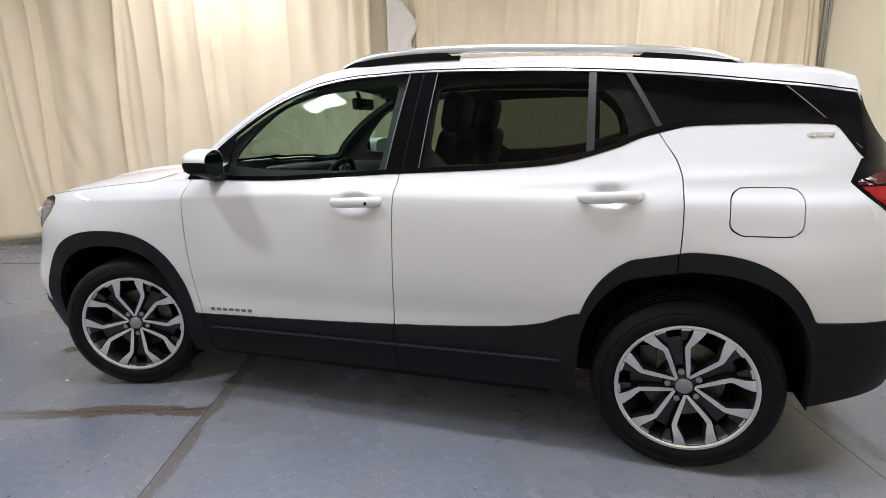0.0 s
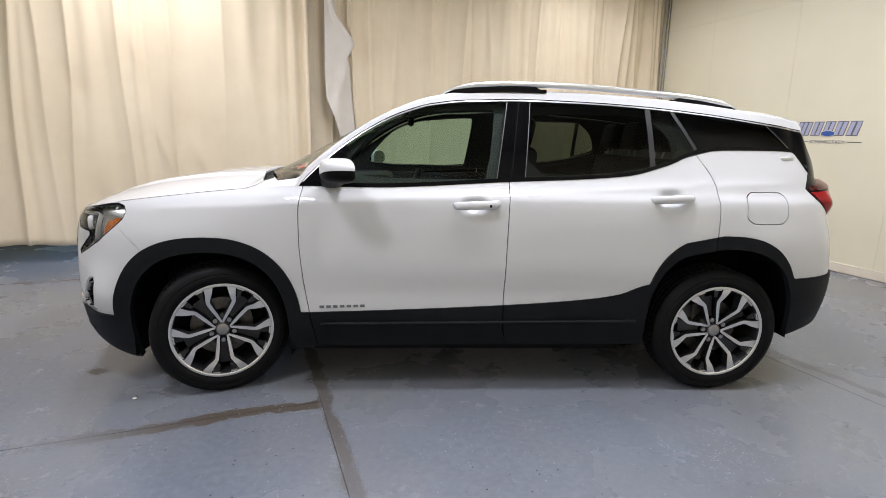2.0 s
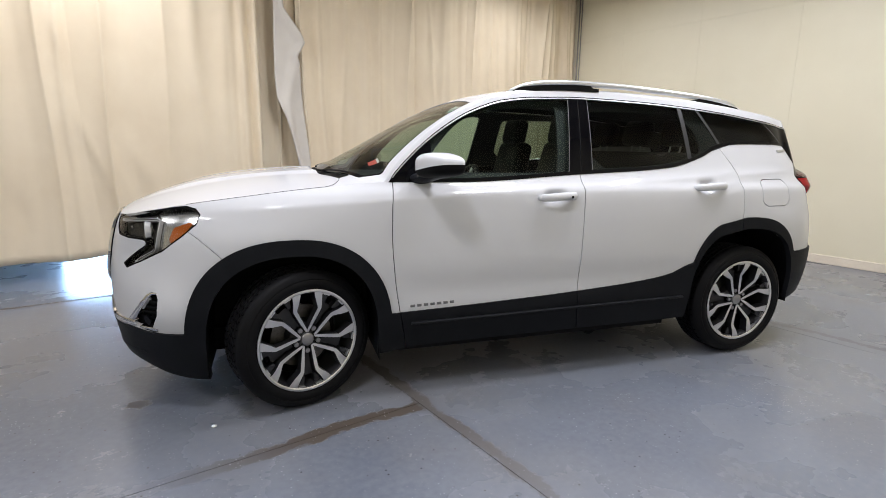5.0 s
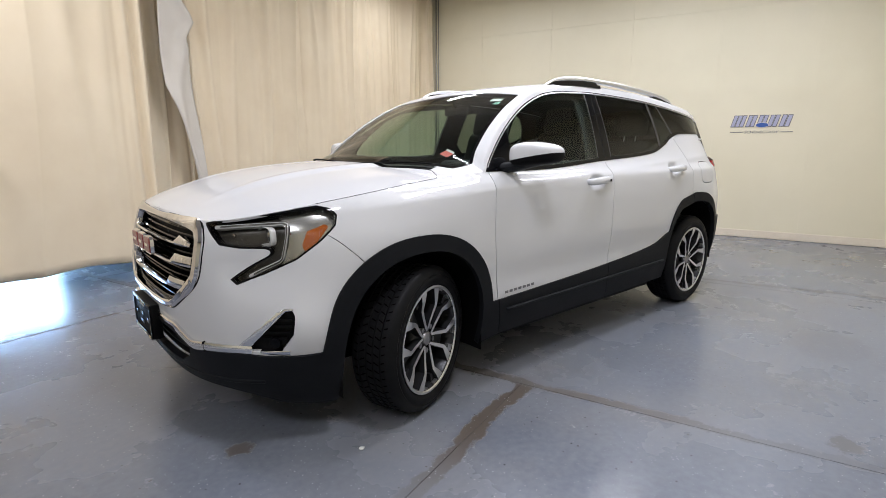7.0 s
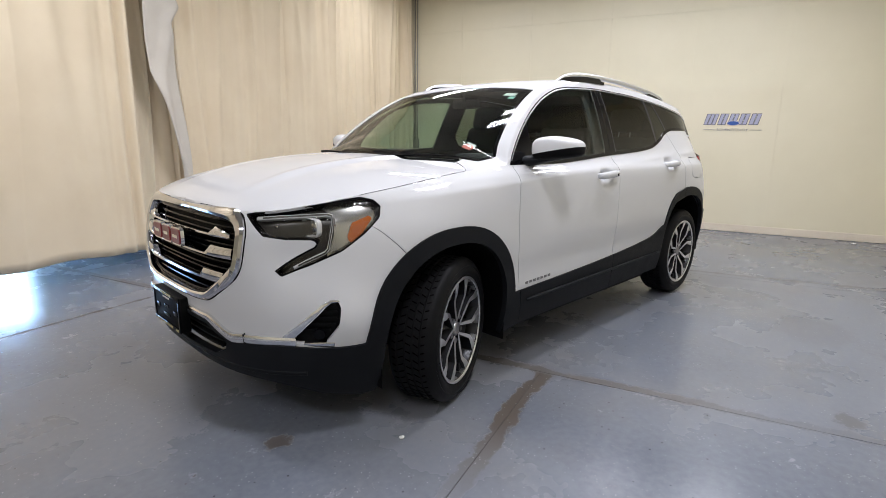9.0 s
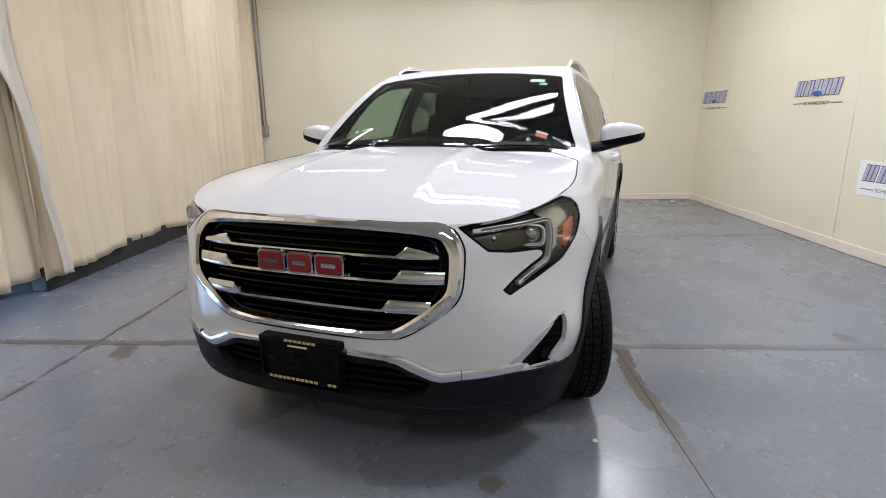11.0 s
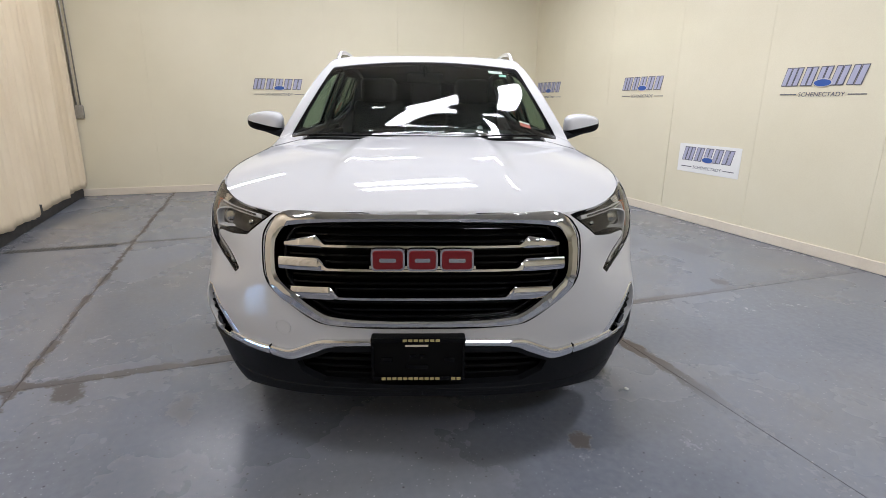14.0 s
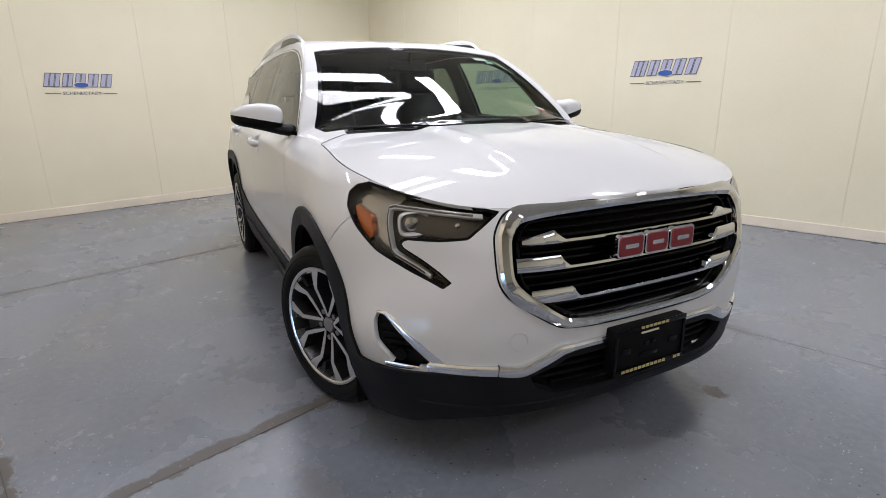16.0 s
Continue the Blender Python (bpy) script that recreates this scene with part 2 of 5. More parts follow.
def curve(*knots):
    """A smooth function through the knots (x, y), with no overshoot."""
    xs, ys = (np.array(c, float) for c in zip(*knots))
    h, d = np.diff(xs), np.diff(ys) / np.diff(xs)
    m = np.zeros(len(xs))
    m[0], m[-1] = d[0], d[-1]
    for i in range(1, len(xs) - 1):
        if d[i - 1] * d[i] > 0:
            a, b = 2 * h[i] + h[i - 1], h[i] + 2 * h[i - 1]
            m[i] = (a + b) / (a / d[i - 1] + b / d[i])

    def f(x):
        x = np.clip(np.asarray(x, float), xs[0], xs[-1])
        i = np.clip(np.searchsorted(xs, x) - 1, 0, len(h) - 1)
        t = (x - xs[i]) / h[i]
        return ((2 * t**3 - 3 * t**2 + 1) * ys[i] + (t**3 - 2 * t**2 + t) * h[i] * m[i]
                + (3 * t**2 - 2 * t**3) * ys[i + 1] + (t**3 - t**2) * h[i] * m[i + 1])
    return f


class Skin:
    """A mesh as an array of rows and a list of faces; a row is x, y, z and any further numbers that follow a cut."""

    def __init__(self, rows, faces):
        self.rows, self.faces = np.asarray(rows, float), [tuple(f) for f in faces]

    @classmethod
    def sheet(cls, rows):
        """From an array of n by m rows; quads."""
        n, m, c = rows.shape
        i = np.arange(n * m).reshape(n, m)
        quads = np.stack([i[:-1, :-1], i[1:, :-1], i[1:, 1:], i[:-1, 1:]], -1).reshape(-1, 4)
        return cls(rows.reshape(-1, c), quads.tolist())

    def tidy(self):
        used = sorted({v for f in self.faces for v in f})
        back = {v: n for n, v in enumerate(used)}
        return Skin(self.rows[used] if used else np.zeros((0, 3)), [tuple(back[v] for v in f) for f in self.faces])

    def cut(self, values):
        """Splits along values = 0: the part below and the part above."""
        rows, extra, at = self.rows, [], {}
        values = np.asarray(values, float)
        below, above = [], []
        base = len(rows)

        def cross(a, b):
            key = (min(a, b), max(a, b))
            if key not in at:
                a, b = key
                t = values[a] / (values[a] - values[b])
                at[key] = base + len(extra)
                extra.append(rows[a] + t * (rows[b] - rows[a]))
            return at[key]

        sign = (values > 0).tolist()
        for f in self.faces:
            s = [sign[v] for v in f]
            if all(s):
                above.append(f)
            elif not any(s):
                below.append(f)
            else:
                lo, hi = [], []
                for k, v in enumerate(f):
                    w = f[(k + 1) % len(f)]
                    (hi if sign[v] else lo).append(v)
                    if sign[v] != sign[w]:
                        c = cross(v, w)
                        lo.append(c), hi.append(c)
                if len(lo) > 2:
                    below.append(tuple(lo))
                if len(hi) > 2:
                    above.append(tuple(hi))
        every = np.concatenate([rows, np.array(extra).reshape(-1, rows.shape[1])])
        return Skin(every, below).tidy(), Skin(every, above).tidy()

    def normals(self):
        p = self.rows[:, :3]
        n = np.zeros_like(p)
        for f in self.faces:
            c = np.cross(p[f[1]] - p[f[0]], p[f[2]] - p[f[0]])
            if len(f) > 3:
                c = c + np.cross(p[f[2]] - p[f[0]], p[f[3]] - p[f[0]])
            for v in f:
                n[v] += c
        return n / np.maximum(np.linalg.norm(n, axis=1, keepdims=True), 1e-12)

    def pushed(self, d):
        """Moved along the normals."""
        rows = self.rows.copy()
        rows[:, :3] += self.normals() * np.asarray(d).reshape(-1, 1) if np.ndim(d) else self.normals() * d
        return Skin(rows, self.faces)

    def rim(self, depth, keep=None):
        """Adds a turned-in edge along the open border."""
        n, count = self.normals(), {}
        for f in self.faces:
            for k, v in enumerate(f):
                count[(v, f[(k + 1) % len(f)])] = 1
        open_edges = [(a, b) for a, b in count if (b, a) not in count]
        rows, faces, outer, inner = self.rows.tolist(), list(self.faces), {}, {}
        for a, b in open_edges:
            for v in (a, b):
                if v not in outer:
                    outer[v] = len(rows)
                    rows.append(list(self.rows[v]))
                    inner[v] = len(rows)
                    low = self.rows[v].copy()
                    low[:3] -= n[v] * depth
                    rows.append(list(low))
            faces.append((outer[b], outer[a], inner[a], inner[b]))
        return Skin(np.array(rows), faces)

    def mirrored(self):
        rows = self.rows.copy()
        rows[:, 1] *= -1
        return Skin(rows, [f[::-1] for f in self.faces])

    def joined(self, other):
        n = len(self.rows)
        c = min(self.rows.shape[1], other.rows.shape[1])
        return Skin(np.concatenate([self.rows[:, :c], other.rows[:, :c]]), self.faces + [tuple(v + n for v in f) for f in other.faces])

    def both(self):
        return self.joined(self.mirrored())


def part(name, shape, material, parent=None, label="", smooth=True):
    """Links a Skin or a bmesh as one mesh object under its thing."""
    me = bpy.data.meshes.new(name)
    if isinstance(shape, Skin):
        me.from_pydata(shape.rows[:, :3].tolist(), [], shape.faces)
    else:
        shape.to_mesh(me)
        shape.free()
    me.polygons.foreach_set("use_smooth", [smooth] * len(me.polygons))
    me.materials.append(material)
    me.update()
    ob = new(name, me)
    ob.parent = parent
    if label:
        tagged(ob, label)
    return ob


def thing(name, label, category, m=None, group="", kind=""):
    ob = new(name)
    ob.empty_display_size = 0.1
    if m is not None:
        ob.matrix_basis = m
    return tagged(ob, label, category, group, kind)


def box(bm, x0, x1, y0, y1, z0, z1, bevel=0.0, seg=2):
    made = bmesh.ops.create_cube(bm, size=1, matrix=Matrix.Translation(((x0 + x1) / 2, (y0 + y1) / 2, (z0 + z1) / 2)) @ Matrix.Diagonal((x1 - x0, y1 - y0, z1 - z0, 1)))
    if bevel:
        edges = {e for v in made["verts"] for e in v.link_edges}
        bmesh.ops.bevel(bm, geom=list(edges), offset=bevel, segments=seg, affect="EDGES", profile=0.5)
    return bm


def cyl(bm, a, b, r, n=16, r2=None):
    a, b = Vector(a), Vector(b)
    m = Matrix.Translation((a + b) / 2) @ (b - a).to_track_quat("Z", "Y").to_matrix().to_4x4()
    bmesh.ops.create_cone(bm, cap_ends=True, segments=n, radius1=r, radius2=r if r2 is None else r2, depth=(b - a).length, matrix=m)
    return bm


def tube(points, radius, n=10, squash=1.0):
    """A closed pipe along points."""
    pts = [Vector(p) for p in points]
    rows = []
    for i, p in enumerate(pts):
        d = (pts[min(i + 1, len(pts) - 1)] - pts[max(i - 1, 0)]).normalized()
        side = d.cross(Vector((0, 0, 1)))
        side = side.normalized() if side.length > 1e-4 else Vector((1, 0, 0))
        up = side.cross(d)
        r = radius[i] if isinstance(radius, (list, tuple)) else radius
        rows.append([list(p + side * r * math.cos(a) + up * r * squash * math.sin(a)) for a in np.linspace(0, 2 * math.pi, n + 1)[:-1]])
    rows = np.array(rows)
    k, m, _ = rows.shape
    faces = [(i * m + j, i * m + (j + 1) % m, (i + 1) * m + (j + 1) % m, (i + 1) * m + j) for i in range(k - 1) for j in range(m)]
    faces += [tuple(range(m))[::-1], tuple((k - 1) * m + j for j in range(m))]
    return Skin(rows.reshape(-1, 3), faces)


def fixed_normals(ob):
    bm = bmesh.new()
    bm.from_mesh(ob.data)
    bmesh.ops.recalc_face_normals(bm, faces=bm.faces)
    bm.to_mesh(ob.data)
    bm.free()
    return ob


def smooth_by_angle(ob, degrees=35):
    fixed_normals(ob)
    me = ob.data
    bm = bmesh.new()
    bm.from_mesh(me)
    for e in bm.edges:
        e.smooth = not (len(e.link_faces) == 2 and e.calc_face_angle(0) > radians(degrees))
    bm.to_mesh(me)
    bm.free()
    return ob


def solid(name, shape, material, parent, label=""):
    return smooth_by_angle(part(name, shape, material, parent, label))



def inside(px, pz, poly):
    """Signed distance to a polygon: below nothing inside."""
    px, pz = np.asarray(px, float), np.asarray(pz, float)
    best, odd = np.full(px.shape, 1e9), np.zeros(px.shape, bool)
    for (ax, az), (bx, bz) in zip(poly, poly[1:] + poly[:1]):
        dx, dz = bx - ax, bz - az
        t = np.clip(((px - ax) * dx + (pz - az) * dz) / (dx * dx + dz * dz), 0, 1)
        best = np.minimum(best, np.hypot(px - ax - t * dx, pz - az - t * dz))
        hit = ((az > pz) != (bz > pz)) & (px < dx * (pz - az) / (dz if dz else 1e-9) + ax)
        odd ^= hit
    return np.where(odd, -best, best)


# ---- the room ----
WALL_U, WALL_V, CURTAIN_V = 6.05, -3.98, 3.02
SIDE_END, BACK_V = -7.0, 7.0


def block(name, u0, u1, v0, v1, z0, z1, material, label="", category="", kind="structure", bevel=0.0, parent=None):
    ob = part(name, box(bmesh.new(), u0, u1, v0, v1, z0, z1, bevel, 1), material, parent, smooth=False)
    if parent is None:
        ob.matrix_basis = ROOM
    return tagged(ob, label, category, kind=kind if parent is None else "")


floor = block("floor", SIDE_END, 6.3, -4.2, BACK_V, -0.25, -0.0025, JOINTM, "grey-blue painted concrete floor with dirty joints", "floor")
wall_rear = block("wall_rear", WALL_U + 0.008, WALL_U + 0.2, -4.2, BACK_V, 0, CEIL, SEAMM, "cream panelled wall behind the car", "wall")
wall_side = block("wall_side", SIDE_END, WALL_U, WALL_V - 0.2, WALL_V - 0.008, 0, CEIL, SEAMM, "cream panelled side wall with printed signs", "wall")
block("wall_front", SIDE_END - 0.2, SIDE_END, -4.2, BACK_V, 0, CEIL, WALLM, "plain cream wall closing the bay", "wall")
block("ceiling", SIDE_END, 6.3, -4.2, BACK_V, CEIL, CEIL + 0.2, CEILM, "dull white ceiling", "ceiling")

# floor slabs between the joints
GAPW = 0.0019
for u0, u1, v0, v1 in ((SIDE_END, 0.21, -4.2, -1.14), (SIDE_END, 0.21, -1.14, 1.97), (0.21, 3.08, -4.2, 1.97), (3.08, 6.3, -4.2, 1.97), (SIDE_END, 0.21, 1.97, BACK_V), (0.21, 3.08, 1.97, 3.25), (3.08, 6.3, 1.97, 3.25), (0.21, 6.3, 3.25, BACK_V)):
    block("slab", u0 + GAPW, u1 - GAPW, v0 + GAPW, v1 - GAPW, -0.0023, 0.0, FLOORM, parent=floor)

# wall panels with narrow seams
SEAM = 0.0010
for v0, v1 in ((2.11, 3.33), (0.90, 2.11), (-0.33, 0.90), (-1.48, -0.33), (-2.60, -1.48), (WALL_V, -2.60), (3.33, 4.55), (4.55, BACK_V)):
    for z0, z1 in ((0.0, 3.02), (3.02, CEIL)):
        block("panel", WALL_U, WALL_U + 0.010, v0 + SEAM, v1 - SEAM, z0 + SEAM, z1 - SEAM, WALLM, parent=wall_rear)
for u0, u1, cuts in ((5.14, 6.05, (0.0, 0.85, 3.02, CEIL)), (3.94, 5.14, (0.0, 0.85, 3.02, CEIL)), (2.66, 3.94, (0.0, 1.315, 3.02, CEIL)), (1.48, 2.66, (0.0, 3.02, CEIL)), (0.30, 1.48, (0.0, 3.02, CEIL)),
                     (-0.87, 0.30, (0.0, 3.02, CEIL)), (-2.09, -0.87, (0.0, 3.02, CEIL)), (-3.31, -2.09, (0.0, 3.02, CEIL)), (-4.53, -3.31, (0.0, 3.02, CEIL)), (SIDE_END, -4.53, (0.0, 3.02, CEIL))):
    for z0, z1 in zip(cuts, cuts[1:]):
        patch = abs(z1 - 1.315) < 0.01
        block("panel", u0 + SEAM, u1 - SEAM, WALL_V - 0.010, WALL_V + (0.004 if patch else 0.0), z0 + SEAM, z1 - SEAM, WALLM, parent=wall_side)
block("baseboard", WALL_U - 0.012, WALL_U, WALL_V + 0.012, CURTAIN_V + 0.12, 0.002, 0.105, TRIMM, "cream plastic skirting strip", "baseboard", bevel=0.004)
block("baseboard", SIDE_END, WALL_U - 0.012, WALL_V, WALL_V + 0.012, 0.002, 0.105, TRIMM, "cream plastic skirting strip", "baseboard", bevel=0.004)


def written(text, size, wide, shear=0.0):
    """A word as a thin mesh in the plane x, z, centred over its foot, as wide as given."""
    data = bpy.data.curves.new("word", "FONT")
    data.body, data.size, data.extrude, data.shear = text, size, 0.0006, shear
    data.align_x = "CENTER"
    ob = new("word", data)
    bpy.context.view_layer.update()
    me = bpy.data.meshes.new_from_object(ob.evaluated_get(bpy.context.evaluated_depsgraph_get()))
    bpy.data.objects.remove(ob)
    bm = bmesh.new()
    bm.from_mesh(me)
    xs = [v.co.x for v in bm.verts]
    f = wide / (max(xs) - min(xs))
    bmesh.ops.transform(bm, matrix=Matrix.Rotation(radians(90), 4, "X") @ Matrix.Diagonal((f, 1, 1, 1)), verts=bm.verts)
    return bm


TOWN = written("SCHENECTADY", 0.050, 0.40, 0.12)


# signs printed on the walls: five slanted blocks over an oval, two rules and the town's name
def sign(m, wide, board=False, label="blue and grey printed wall sign with slanted blocks and an oval"):
    """Lies in the plane x (to the reader's right), z up, facing -y."""
    k = wide / 0.76
    base = thing("wall_sign", label, "sign", m, "wall signs")

    def flat(name, pts, y0, y1, material):
        n = len(pts)
        rows = [(a * k, y0, b * k) for a, b in pts] + [(a * k, y1, b * k) for a, b in pts]
        faces = [tuple(range(n)), tuple(range(n, 2 * n))[::-1]] + [(i, n + i, n + (i + 1) % n, (i + 1) % n) for i in range(n)]
        return fixed_normals(part(name, Skin(np.array(rows), faces), material, base, smooth=False))

    if board:
        flat("board", [(-0.43, -0.165), (0.43, -0.165), (0.43, 0.155), (-0.43, 0.155)], -0.004, 0.0, BOARDM)
    # five slanted blocks, each of two or three bars, dark-edged
    x = -0.37
    lean_of = lambda b: 0.26 * (b + 0.03)
    for wd, count in ((0.178, 3), (0.128, 2), (0.128, 2), (0.135, 2), (0.143, 2)):
        step = (wd - 0.020) / count
        for i in range(count):
            x0, x1 = x + i * step, x + i * step + step * 0.80
            for name, grow, y0, y1, material in (("shadow_bar", 0.0045, -0.0055, -0.004, SIGN_GREY), ("bar", -0.003, -0.0075, -0.0056, SIGN_BLUE)):
                pts = [(p + g * grow + lean_of(q), q + h * grow) for p, q, g, h in ((x0, -0.030, -1, -1), (x1, -0.030, 1, -1), (x1, 0.118, 1, 1), (x0, 0.118, -1, 1))]
                flat(name, pts, y0, y1, material)
        x += wd
    ring_pts = [(0.005 + 0.082 * math.cos(a), -0.010 + 0.034 * math.sin(a)) for a in np.linspace(0, 2 * math.pi, 29)[:-1]]
    flat("oval_rim", ring_pts, -0.0105, -0.0091, SIGN_PALE)
    flat("oval", [(0.005 + (a - 0.005) * 0.9, -0.012 + (b + 0.012) * 0.82) for a, b in ring_pts], -0.012, -0.0106, SIGN_OVAL)
    for x0, x1 in ((-0.37, -0.215), (0.225, 0.37)):
        flat("rule", [(x0, -0.108), (x1, -0.108), (x1, -0.100), (x0, -0.100)], -0.0055, -0.004, SIGN_GREY)
    word = part("lettering", TOWN.copy(), SIGN_GREY, base, smooth=False)
    word.data.transform(Matrix.Translation((0, -0.0042, -0.120 * k)) @ Matrix.Diagonal((k, k, k, 1)))
    return base


SZ = 1.525
sign(ROOM @ pose(WALL_U, 0.37, SZ, 0, 0, -90), 0.755)
sign(ROOM @ pose(WALL_U, -2.06, SZ, 0, 0, -90), 0.74)
for u in (5.57, 3.24, 0.90):
    sign(ROOM @ pose(u, WALL_V, SZ + 0.02, 0, 0, 180), 0.80)
sign(ROOM @ pose(2.035, WALL_V, 0.745, 0, 0, 180), 0.76, True, "white board with a blue and grey printed sign")

# conduit with a switch box at the corner of the rear wall
conduit = thing("conduit", "grey metal conduit running down to a small box", "conduit", ROOM)
part("pipe", tube([(WALL_U - 0.02, 3.015, CEIL - 0.01), (WALL_U - 0.02, 3.015, 1.24)], 0.011, 10), CONDUITM, conduit)
part("pipe", tube([(WALL_U - 0.02, 2.965, CEIL - 0.01), (WALL_U - 0.02, 2.965, 1.24)], 0.008, 10), CONDUITM, conduit)
part("switch_box", box(bmesh.new(), WALL_U - 0.055, WALL_U, 2.935, 3.045, 1.07, 1.245, 0.006), CONDUITM, conduit)

# drain grate in the joint line
drain = thing("drain_grate", "grey slotted drain grate set in the floor", "drain", ROOM)
part("grate_frame", box(bmesh.new(), 2.955, 3.055, 2.10, 2.98, -0.006, 0.003, 0.001), DRAINM, drain, smooth=False)
# slots are dark bars laid on the grate, their colour standing for shade
for i in range(28):
    v = 2.13 + i * 0.03
    part("grate_slot", box(bmesh.new(), 2.97, 3.04, v, v + 0.014, 0.0, 0.0045), JOINTM, drain, smooth=False)

# small litter: a pale chip of paint near the front wheel and one by the far corner
for px, py, r, sd in ((-0.43, -0.985, 0.012, 3), (6.60, -1.62, 0.03, 9)):
    rnd = random.Random(sd)
    bm = bmesh.new()
    bmesh.ops.create_icosphere(bm, subdivisions=2, radius=r)
    for v in bm.verts:
        v.co *= rnd.uniform(0.7, 1.2)
        v.co.z = v.co.z * 0.35 + r * 0.3
    ob = part("paint_chip", bm, BOARDM)
    ob.matrix_basis = pose(px, py, 0.002)
    tagged(ob, "small pale chip lying on the floor", "chip", "chips")


def cloth(u0, u1, v, hem, seed, amp, fold=0.3, lead=0.0, top=None, lower=None):
    """Hanging cloth in uneven folds."""
    rnd = random.Random(seed)
    us = np.linspace(u0, u1, max(12, int((u1 - u0) * 95)))
    zs = np.linspace(hem, top or CEIL - 0.05, 46)
    U, Z = np.meshgrid(us, zs, indexing="ij")
    high = (Z - hem) / (zs[-1] - hem)
    V = np.zeros_like(U)
    at = u0
    while at < u1:
        w = rnd.uniform(0.4, 1.7) * fold
        size = rnd.uniform(0.25, 1.0) * (1 if rnd.random() < 0.75 else -0.6)
        lean_ = rnd.uniform(-0.05, 0.05)
        fade = rnd.uniform(0.15, 0.95)
        sharp = rnd.random() < 0.4
        c = at + lean_ * (Z - 1.5) + 0.02 * np.sin(Z * 2 + at * 5)
        d = np.abs(U - c) / (0.22 * w)
        V += size * (np.exp(-d) if sharp else np.exp(-d * d)) * (fade + (1 - fade) * high)
        at += w * 0.62
    V += 0.25 * np.sin(U * 3.1 + seed) * (0.4 + 0.6 * (1 - high))
    for _ in range(26):
        cu, cz, ru, rz = rnd.uniform(u0, u1), rnd.uniform(0.3, 3.2), rnd.uniform(0.04, 0.12), rnd.uniform(0.10, 0.4)
        V += rnd.uniform(-0.22, 0.22) * np.exp(-(((U - cu + 0.35 * (Z - cz)) / ru) ** 2) - ((Z - cz) / rz) ** 2)
    if lead:
        V += lead * np.clip(1 - (u1 - U) / 0.35, 0, 1) * np.sin((u1 - U) * 46)
    if lower is not None:
        Z = Z + (np.interp(U, *lower) - hem) * (1 - high)
    zz = Z + (0.025 * np.sin(U * 1.9 + seed) + 0.010 * np.sin(U * 8 + seed)) * (1 - high)
    return Skin.sheet(np.stack([U, v - amp * V, zz], -1))


def hang(name, sk, label, group="curtains", material=None):
    ob = part(name, sk, material or CLOTH)
    mod = ob.modifiers.new("thickness", "SOLIDIFY")
    mod.thickness = 0.004
    ob.matrix_basis = ROOM
    return tagged(ob, label, "curtain", group)


SKEW = Matrix.Translation((1.15, CURTAIN_V, 0)) @ Matrix.Rotation(radians(0.75), 4, "Z") @ Matrix.Translation((-1.15, -CURTAIN_V, 0))
hang("curtain", cloth(1.15, 6.02, CURTAIN_V, 0.13, 3, 0.075, 0.2), "long cream canvas curtain hanging in soft folds").matrix_basis = ROOM @ SKEW
hang("curtain", cloth(-3.98, 0.68, CURTAIN_V - 0.16, 0.17, 8, 0.10, 0.33, 0.4, lower=((-3.98, -3.2, -2.2, -1.0, 0.7), (0.05, 0.13, 0.215, 0.185, 0.17))), "long cream canvas curtain with a raised hem")
# the turned-back edge of the further curtain
zs = np.linspace(0.14, CEIL - 0.06, 110)
flap_l = lambda z: np.interp(z, [0.1, 0.93, 1.6, 1.83, 2.1, 3.7], [1.20, 1.135, 0.96, 0.87, 0.86, 0.88])
flap_r = lambda z: np.interp(z, [0.1, 0.96, 1.4, 2.2, 2.3, 2.45, 2.53, 2.8, 3.7], [1.30, 1.265, 1.225, 1.16, 1.13, 1.22, 1.19, 1.0, 0.97])
rows = []
for zz in zs:
    a, b = float(flap_l(zz)), float(flap_r(zz))
    crease = 0.5 + 0.45 * math.sin((zz - 1.9) * 2.6)
    rows.append([(a + (b - a) * q, CURTAIN_V - 0.13 - 0.045 * math.exp(-(((q - crease) / 0.22) ** 2)) - 0.015 * math.sin(zz * 5 + q * 2) + 0.04 * q, zz) for q in np.linspace(0, 1, 14)])
hang("curtain_flap", Skin.sheet(np.array(rows)), "pale turned-back edge of a canvas curtain", "curtains", LINING)
hang("curtain", cloth(0.5, 1.35, CURTAIN_V + 0.06, 0.15, 21, 0.05, 0.12), "shaded curtain edge behind the turned-back flap")
# dark kerb below the further curtain
curb = block("curb", 1.2, WALL_U - 0.010, CURTAIN_V + 0.02, CURTAIN_V + 0.16, 0.0, 0.20, KERBM, "black painted kerb under the curtain", "curb", bevel=0.01)
curb.matrix_basis = ROOM @ SKEW @ ROOM.inverted() @ curb.matrix_basis

# the outer wall behind the curtain, with a doorway to daylight
DOOR_U0, DOOR_U1, OUT_V = -1.3, 0.45, 4.5
outer = block("wall_outer", SIDE_END, DOOR_U0, OUT_V, OUT_V + 0.25, 0, CEIL, WALLM, "plain wall behind the curtain", "wall")
block("wall_outer", DOOR_U1, WALL_U, OUT_V, OUT_V + 0.25, 0, CEIL, WALLM, "plain wall behind the curtain", "wall")
block("wall_outer", DOOR_U0, DOOR_U1, OUT_V, OUT_V + 0.25, 0.9, CEIL, WALLM, "plain wall above the doorway", "wall")
block("backdrop", DOOR_U0 - 2, DOOR_U1 + 2, BACK_V - 0.3, BACK_V - 0.25, 0.0, 3.6, SKYM, "bright hazy daylight outside the doorway", "backdrop")
